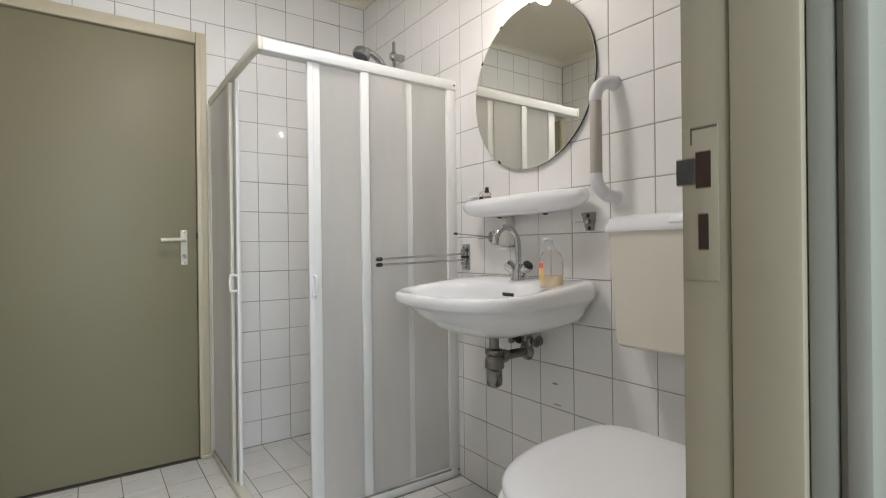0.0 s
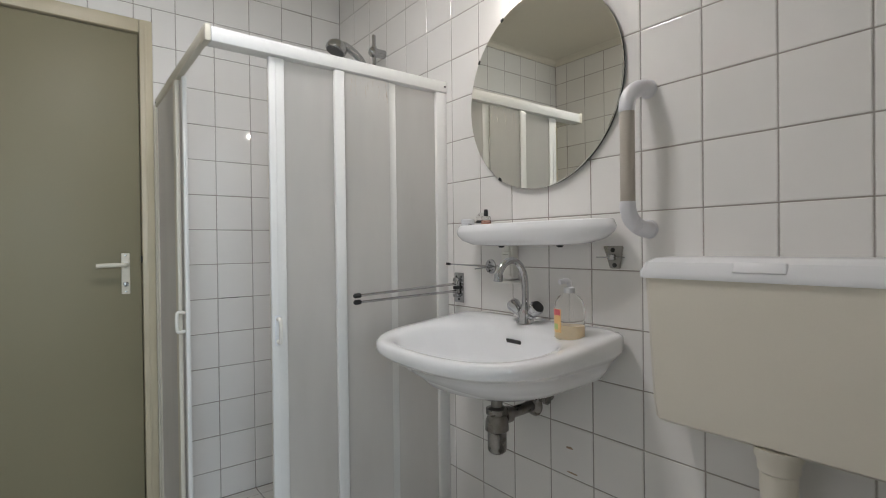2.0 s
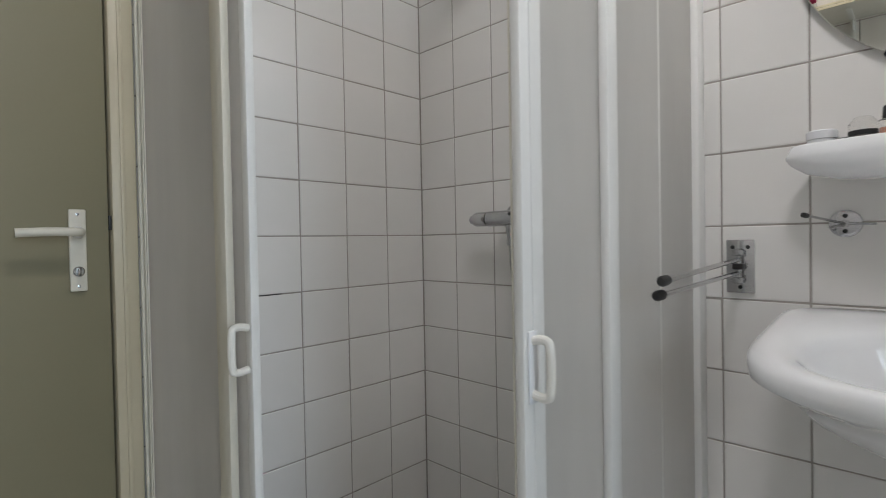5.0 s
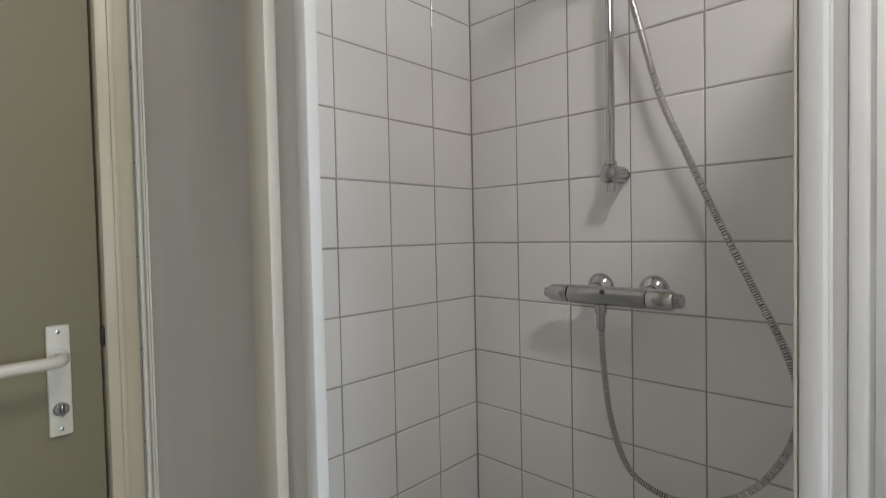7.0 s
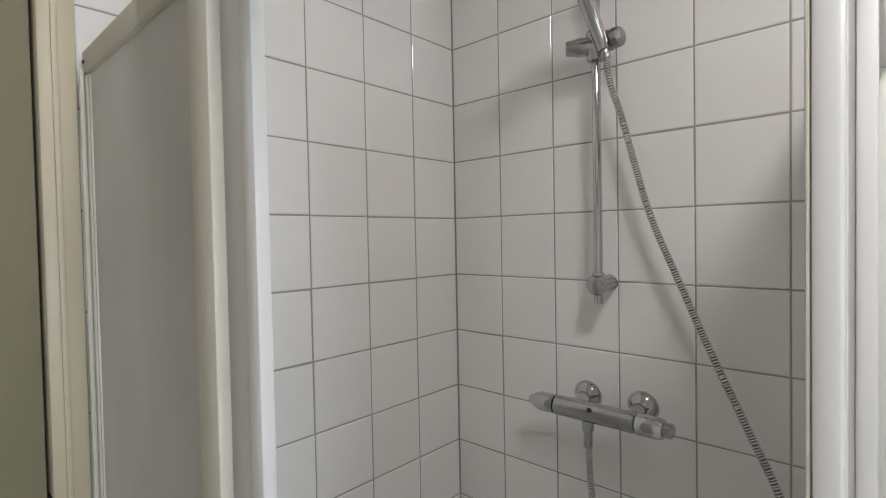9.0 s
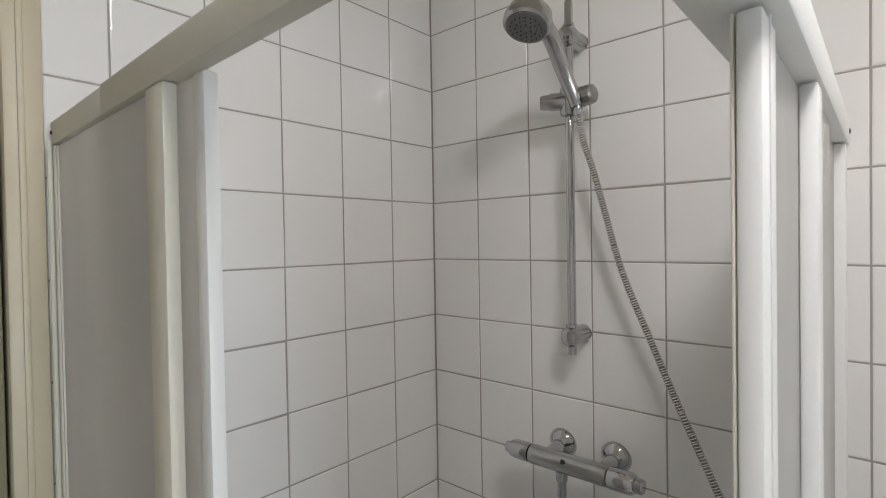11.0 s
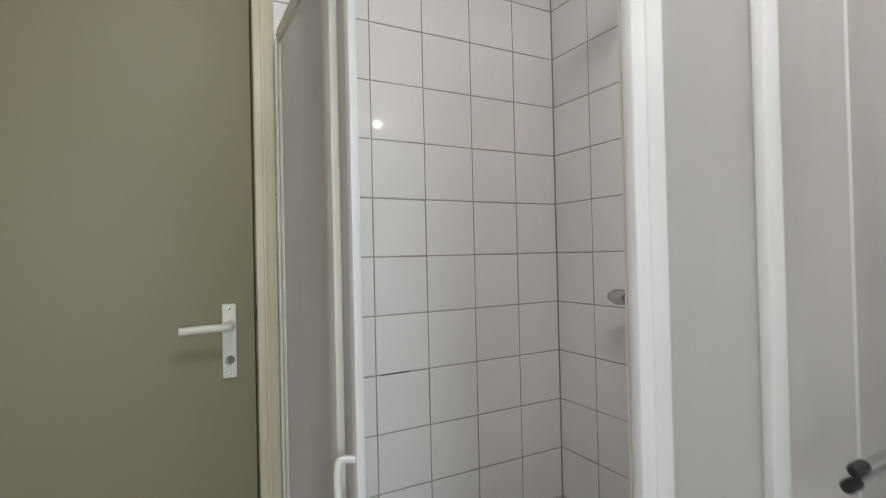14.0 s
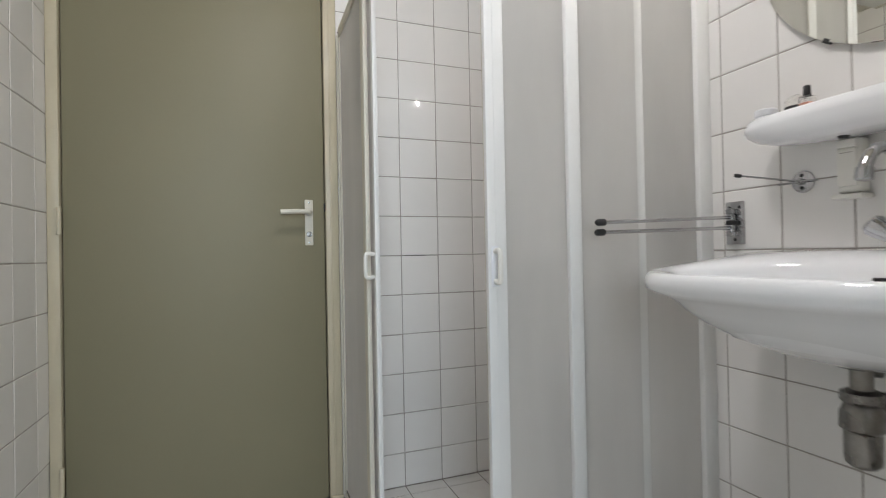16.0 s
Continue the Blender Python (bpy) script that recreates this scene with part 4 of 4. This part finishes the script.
def toilet():
    e = thing("toilet", (-0.4, YT, 0), "white raised toilet with closed lid", "toilet")
    cx, sx = -0.455, 0.245
    part("bowl", loft([oval(-0.40, YT, 0.17, 0.11, 0.001, 2.6), oval(-0.40, YT, 0.165, 0.105, 0.10, 2.6), oval(-0.40, YT, 0.17, 0.11, 0.22, 2.4), oval(cx + 0.01, YT, 0.225, 0.155, 0.38, 2.3), oval(cx, YT, 0.24, 0.178, 0.455, 2.3),
                       oval(cx, YT, 0.242, 0.18, 0.485, 2.3), oval(cx, YT, 0.23, 0.17, 0.492, 2.3)]), PORCELAIN, e, smooth=60)
    def dee(f, w, z):
        """Seat outline: rounded front, squarer back."""
        out = []
        for i in range(72):
            a = 2 * math.pi * i / 72
            c, q = math.cos(a), math.sin(a)
            n, length = (4.2, 0.172) if c > 0 else (2.15, 0.322)
            out.append((-0.372 + (length - f) * math.copysign(abs(c) ** (2 / n), c), YT + (w - f) * math.copysign(abs(q) ** (2 / n), q), z))
        return out
    part("seat", loft([dee(0.012, 0.191, 0.493), dee(0.002, 0.191, 0.497), dee(0, 0.191, 0.508), dee(0.006, 0.191, 0.514)]), WHITE_PLASTIC, e, smooth=60)
    part("lid", loft([dee(0.008, 0.193, 0.516), dee(0, 0.193, 0.519), dee(-0.001, 0.193, 0.528), dee(0.005, 0.193, 0.5345), dee(0.020, 0.193, 0.5385), dee(0.060, 0.193, 0.5415), dee(0.120, 0.193, 0.543)]), WHITE_PLASTIC, e, "smooth white closed lid", smooth=60)
    for s in (-1, 1):
        part("hinge", lathe([(0.012, -0.022), (0.012, 0.022)], (-0.222, YT + s * 0.075, 0.512), (0, 1, 0), 16), WHITE_PLASTIC, e)
    part("back", box(-0.24, -0.02, YT - 0.10, YT + 0.10, 0.30, 0.470, 0.03, 4), PORCELAIN, e)


def cistern():
    e = thing("toilet_cistern", (0, YT, 0.70), "cream plastic wall cistern with white lid", "toilet cistern")
    w = 0.252
    bm = bmesh.new()
    rows = []
    for z, x, h in ((0.712, -0.098, w - 0.028), (0.722, -0.116, w - 0.022), (0.760, -0.121, w - 0.019), (1.034, -0.128, w - 0.006)):
        rows.append([bm.verts.new(p) for p in ((-0.001, YT - h, z), (x + 0.018, YT - h, z), (x, YT - h + 0.016, z), (x, YT + h - 0.016, z), (x + 0.018, YT + h, z), (-0.001, YT + h, z))])
    for a, b in zip(rows, rows[1:]):
        for i in range(6):
            bm.faces.new((a[i], a[(i + 1) % 6], b[(i + 1) % 6], b[i]))
    bm.faces.new(rows[0]), bm.faces.new(rows[-1])
    part("tank", bm, CREAM_PLASTIC, e, "cream tank")
    rows = [[(-0.001, YT - w + i, z), (-0.136 + j + 0.012, YT - w + i, z), (-0.136 + j, YT - w + i + 0.012, z), (-0.136 + j, YT + w - i - 0.012, z), (-0.136 + j + 0.012, YT + w - i, z), (-0.001, YT + w - i, z)]
            for z, i, j in ((1.0345, 0.001, 0.001), (1.037, 0, 0), (1.047, 0, 0), (1.070, 0.010, 0.010), (1.078, 0.022, 0.022), (1.081, 0.05, 0.04))]
    lid = part("lid", loft(rows), WHITE_PLASTIC, e, "white lid", smooth=25)
    part("flush_button", turned(box(-0.003, 0.003, -0.046, 0.046, -0.0115, 0.0115, 0.0028, 3), Matrix.Translation((-0.131, -1.987, 1.062)) @ Matrix.Rotation(radians(23), 4, "Y")), WHITE_PLASTIC, lid)
    part("flush_pipe", lathe([(0.031, 0.50), (0.031, 0.622), (0.0325, 0.630), (0.0325, 0.668), (0.036, 0.672), (0.037, 0.690), (0.042, 0.700), (0.042, 0.716)], (-0.080, YT - 0.008, 0), seg=30), CREAM_PLASTIC, e, "cream flush pipe")


toilet(), cistern()


# ---- west wall: shelf, box, bowl, hook rail ----
def west_shelf():
    e = thing("wall_shelf", (XW, -1.15, 1.94), "white melamine board shelf on white brackets", "shelf")
    board = part("board", box(XW + 0.0005, -1.500, -1.520, -0.822, 1.958, 1.976, 0.001), SHELF_BOARD, e)
    part("edge_strip", box(-1.4998, -1.4965, -1.520, -0.822, 1.968, 1.9765, 0.0006), SHELF_EDGE, board, "yellowed front edging")
    part("edge_strip", box(-1.4998, -1.4972, -1.520, -0.822, 1.9575, 1.9655, 0.0006), SHELF_EDGE, board, "yellowed front edging")
    for y in (-0.985, -1.400):
        br = part("bracket", box(XW + 0.0005, XW + 0.004, y - 0.010, y + 0.010, 1.735, 1.957, 0.001), WHITE_METAL, e)
        part("arm", box(XW + 0.0045, -1.56, y - 0.009, y + 0.009, 1.950, 1.9575, 0.001), WHITE_METAL, br)
        part("gusset", tube([(XW + 0.004, y, 1.915), (XW + 0.03, y, 1.951)], 0.005, 8), WHITE_METAL, br)


def toy_box():
    z = 1.977
    e = thing("cardboard_box", (-1.61, -1.02, z), "open white and bright pink cardboard box of small things", "box")
    x0, x1, y0, y1 = -1.700, -1.535, -1.195, -0.880
    b = part("box_body", box(x0, x1, y0, y1, z, z + 0.088, 0.001), WHITE_CARD, e, smooth=0)
    part("pink_base_band", box(x1 - 0.0005, x1 + 0.0008, y0, y1, z, z + 0.012), PINK, b, "pink band")
    part("pink_rim", box(x0 - 0.001, x1 + 0.001, y0 - 0.001, y1 + 0.001, z + 0.076, z + 0.093, 0.001), PINK, b, "pink rim")
    part("card_insert", box(x0 + 0.004, x1 - 0.004, y0 + 0.004, y1 - 0.004, z + 0.0925, z + 0.106, 0.001), KRAFT, b, "plain brown card insert")
    part("flap", turned(box(-0.075, 0.075, 0, 0.0025, 0, 0.095, 0.0005), Matrix.Translation((-1.617, y0, z + 0.098)) @ Matrix.Rotation(radians(32), 4, "X")), PINK, e, "bright pink lid flap")
    part("flap", turned(box(-0.080, 0.080, -0.0025, 0, 0, 0.075, 0.0005), Matrix.Translation((-1.617, y1 + 0.003, z + 0.094)) @ Matrix.Rotation(radians(-100), 4, "X")), PINK, e, "bright pink lid flap")
    zt = z + 0.1065
    toys = [("toy_cup", [(0.022, 0), (0.026, 0.018), (0.022, 0.022)], YELLOW, -0.915, "yellow toy cup"), ("toy_pot", [(0.018, 0), (0.022, 0.012), (0.021, 0.026), (0.012, 0.030)], BLUE, -0.975, "small blue toy pot"),
            ("toy_stand", [(0.006, 0), (0.005, 0.026), (0.021, 0.030), (0.021, 0.036), (0.008, 0.040)], BLACK, -1.045, "small black knob"), ("toy_stand", [(0.006, 0), (0.005, 0.030), (0.021, 0.036), (0.019, 0.044), (0.008, 0.046)], BLACK, -1.115, "small black knob")]
    for name, prof, mat, y, lab in toys:
        tagged(part(name, lathe(prof, (-1.575, y, zt), seg=22), mat), lab + " on the box", "toy")
    tagged(part("toy_cone", lathe([(0.019, 0), (0.012, 0.010), (0.002, 0.024)], (-1.575, -0.915, zt + 0.0225), seg=18), PURPLE), "purple cone topped toy in the cup", "toy")
    tagged(part("bow", lathe([(0.016, 0), (0.010, 0.008), (0.004, 0.018), (0.002, 0.020)], (-1.515, -1.030, z), seg=9), PALE_PINK), "small pale pink bow on the shelf", "bow")


def pink_bowl():
    e = thing("plastic_basin", (-1.61, -1.37, 1.977), "upturned coral red and white plastic bowl", "bowl")
    z = 1.977
    part("bowl", loft([oval(-1.610, -1.345, 0.108, 0.150, z, 2.2, 48), oval(-1.610, -1.345, 0.108, 0.150, z + 0.006, 2.2, 48), oval(-1.610, -1.345, 0.097, 0.132, z + 0.034, 2.2, 48), oval(-1.610, -1.345, 0.080, 0.105, z + 0.052, 2.2, 48)]), RED_PLASTIC, e, smooth=50)
    part("rim", loft([oval(-1.610, -1.345, 0.083, 0.109, z + 0.0525, 2.2, 48), oval(-1.610, -1.345, 0.090, 0.118, z + 0.056, 2.2, 48), oval(-1.610, -1.345, 0.088, 0.116, z + 0.066, 2.2, 48), oval(-1.610, -1.345, 0.065, 0.085, z + 0.070, 2.2, 48)]), PALE_PINK, e, "pale pink rim")
    part("top", loft([oval(-1.610, -1.345, 0.055, 0.075, z + 0.0705, 2.2, 48), oval(-1.610, -1.345, 0.052, 0.070, z + 0.088, 2.2, 48), oval(-1.610, -1.345, 0.040, 0.055, z + 0.094, 2.2, 48)]), WHITE_CARD, e, "white top")
    part("band", turned(box(-0.004, 0.004, -0.018, 0.018, 0, 0.050, 0.002), Matrix.Translation((-1.497, -1.325, z + 0.003)) @ Matrix.Rotation(radians(-24), 4, "Y")), WHITE_CARD, e, "white band")


def hook_rail():
    e = thing("hook_rail", (XW, -0.52, 1.69), "tarnished metal hook rail on the tiles", "hook rail")
    x, z = XW + 0.030, 1.697
    part("rail", tube([(x, -0.335, z), (x, -0.705, z)], 0.0052, 10), TARNISH, e)
    for y in (-0.345, -0.628):
        part("mount", lathe([(0.012, 0), (0.012, 0.004), (0.005, 0.008), (0.005, 0.030)], (XW, y, z), (1, 0, 0), 14), TARNISH, e)
    part("hook", tube(curve_points([(x, -0.703, z), (x + 0.010, -0.712, z - 0.006), (x + 0.016, -0.722, z + 0.016), (x + 0.014, -0.727, z + 0.050)], 6), 0.0065, 10), TARNISH, e, "upturned hook end")
    part("hook", tube(curve_points([(x, -0.362, z), (x + 0.012, -0.362, z - 0.020), (x + 0.018, -0.364, z - 0.052), (x + 0.004, -0.366, z - 0.060)], 6), 0.0028, 8), TARNISH, e, "small wire hook")


west_shelf(), toy_box(), pink_bowl(), hook_rail()


# ---- residue of old glue on the tiles under the basin ----
def residue(y0, y1, z0, z1):
    bm = bmesh.new()
    rng = random.Random(int(1000 * z0))
    k = 14
    ring = [(0.5 * (y0 + y1) + 0.5 * (y1 - y0) * math.cos(2 * math.pi * i / k) * rng.uniform(0.7, 1), 0.5 * (z0 + z1) + 0.5 * (z1 - z0) * math.sin(2 * math.pi * i / k) * rng.uniform(0.6, 1)) for i in range(k)]
    a = [bm.verts.new((-0.0008, y, z)) for y, z in ring]
    b = [bm.verts.new((0.0002, y, z)) for y, z in ring]
    for i in range(k):
        bm.faces.new((a[i], a[(i + 1) % k], b[(i + 1) % k], b[i]))
    bm.faces.new(a), bm.faces.new(b)
    tagged(part("glue_residue", bm, RUST, smooth=0), "brownish glue residue stuck on a wall tile", "stain")


residue(-1.452, -1.424, 0.513, 0.523)
residue(-1.470, -1.425, 0.444, 0.450)
# grout fallen out of a joint in the shower, and behind the tap
part("open_joint", box(-0.596, -0.515, -0.0002, 0.0012, Z1 + 5 * P - 0.0014, Z1 + 5 * P + 0.0012), BLACK, wall_north, "dark open joint", smooth=0)
part("open_joint", box(-0.0004, 0.0012, -1.645, -1.590, Z1 + 5 * P - 0.0016, Z1 + 5 * P + 0.0012), MOULD, wall_east, "dark open joint", smooth=0)

# ---- tiles, piece by piece ----
TILE_MESHES = {}


def tile_mesh(w, h, mat, inset):
    key = (round(w, 4), round(h, 4), mat.name)
    if key not in TILE_MESHES:
        me = bpy.data.meshes.new("tile")
        i, v = inset, []
        for d, s in ((-0.006, 0.0), (-0.0013, 0.0), (-0.0003, 0.45 * i), (0.0, i)):
            v += [(s, s, d), (w - s, s, d), (w - s, h - s, d), (s, h - s, d)]
        f = [(12, 13, 14, 15)]
        for r in (0, 4, 8):
            f += [(r + k, r + (k + 1) % 4, r + 4 + (k + 1) % 4, r + 4 + k) for k in range(4)]
        me.from_pydata(v, [], f)
        me.materials.append(mat)
        TILE_MESHES[key] = me
    return TILE_MESHES[key]


def lines(lo, hi, phase, pitch):
    ks = [phase + pitch * k for k in range(math.floor((lo - phase) / pitch) - 1, math.ceil((hi - phase) / pitch) + 2)]
    inner = [k for k in ks if lo + 0.004 < k < hi - 0.004]
    return [lo, *inner, hi]


def tiles(parent, m, u0, u1, v0, v1, pu, pv, mat, joint=0.0031, inset=0.0028, tilt=0.16, rng=random.Random(5)):
    """Tiles over a rectangle of the plane m (u, v, out), with joints at the phases pu and pv; those cut by an edge are smaller."""
    us, vs = lines(u0, u1, pu, P), lines(v0, v1, pv, P)
    j = joint / 2
    for a, b in zip(us, us[1:]):
        for c, d in zip(vs, vs[1:]):
            if b - a < 0.012 or d - c < 0.012:
                continue
            ob = new("tile", tile_mesh(b - a - joint, d - c - joint, mat, inset))
            ob.matrix_world = m @ Matrix.Translation((a + j, c + j, rng.uniform(-0.0002, 0.0001))) @ pose(0, 0, 0, rng.gauss(0, tilt), rng.gauss(0, tilt), rng.gauss(0, 0.05))
            ob.parent = parent


def plane(origin, u, v):
    n = Vector(u).cross(Vector(v))
    m = Matrix((Vector(u), Vector(v), n)).transposed().to_4x4()
    return Matrix.Translation(origin) @ m


EAST = plane((0, 0, 0), (0, -1, 0), (0, 0, 1))
NORTH = plane((0, 0, 0), (1, 0, 0), (0, 0, 1))
WEST = plane((XW, 0, 0), (0, 1, 0), (0, 0, 1))
SOUTH = plane((0, YS, 0), (-1, 0, 0), (0, 0, 1))
FLOOR = plane((0, 0, 0), (1, 0, 0), (0, 1, 0))
tiles(wall_east, EAST, 0, -YS, 0, ZT, 0, Z1, TILE)
tiles(wall_north, NORTH, FRAME_R, 0, 0, Z1 + 13 * P, 0, Z1, TILE)
tiles(wall_north, NORTH, XW, 0, Z1 + 13 * P, ZT, 0, Z1, TILE)
tiles(wall_north, NORTH, XW, FRAME_R, FRAME_T, Z1 + 13 * P, 0, Z1, TILE)
tiles(wall_west, WEST, YS, 0, 0, ZT, -0.095, Z1, TILE)
tiles(wall_south, SOUTH, 0, -GATE_R - 0.032, 0, ZT, 0, Z1, TILE)
tiles(floor, FLOOR, XW, 0, YS, 0, 0, -0.068, FLOOR_TILE, tilt=0.1)
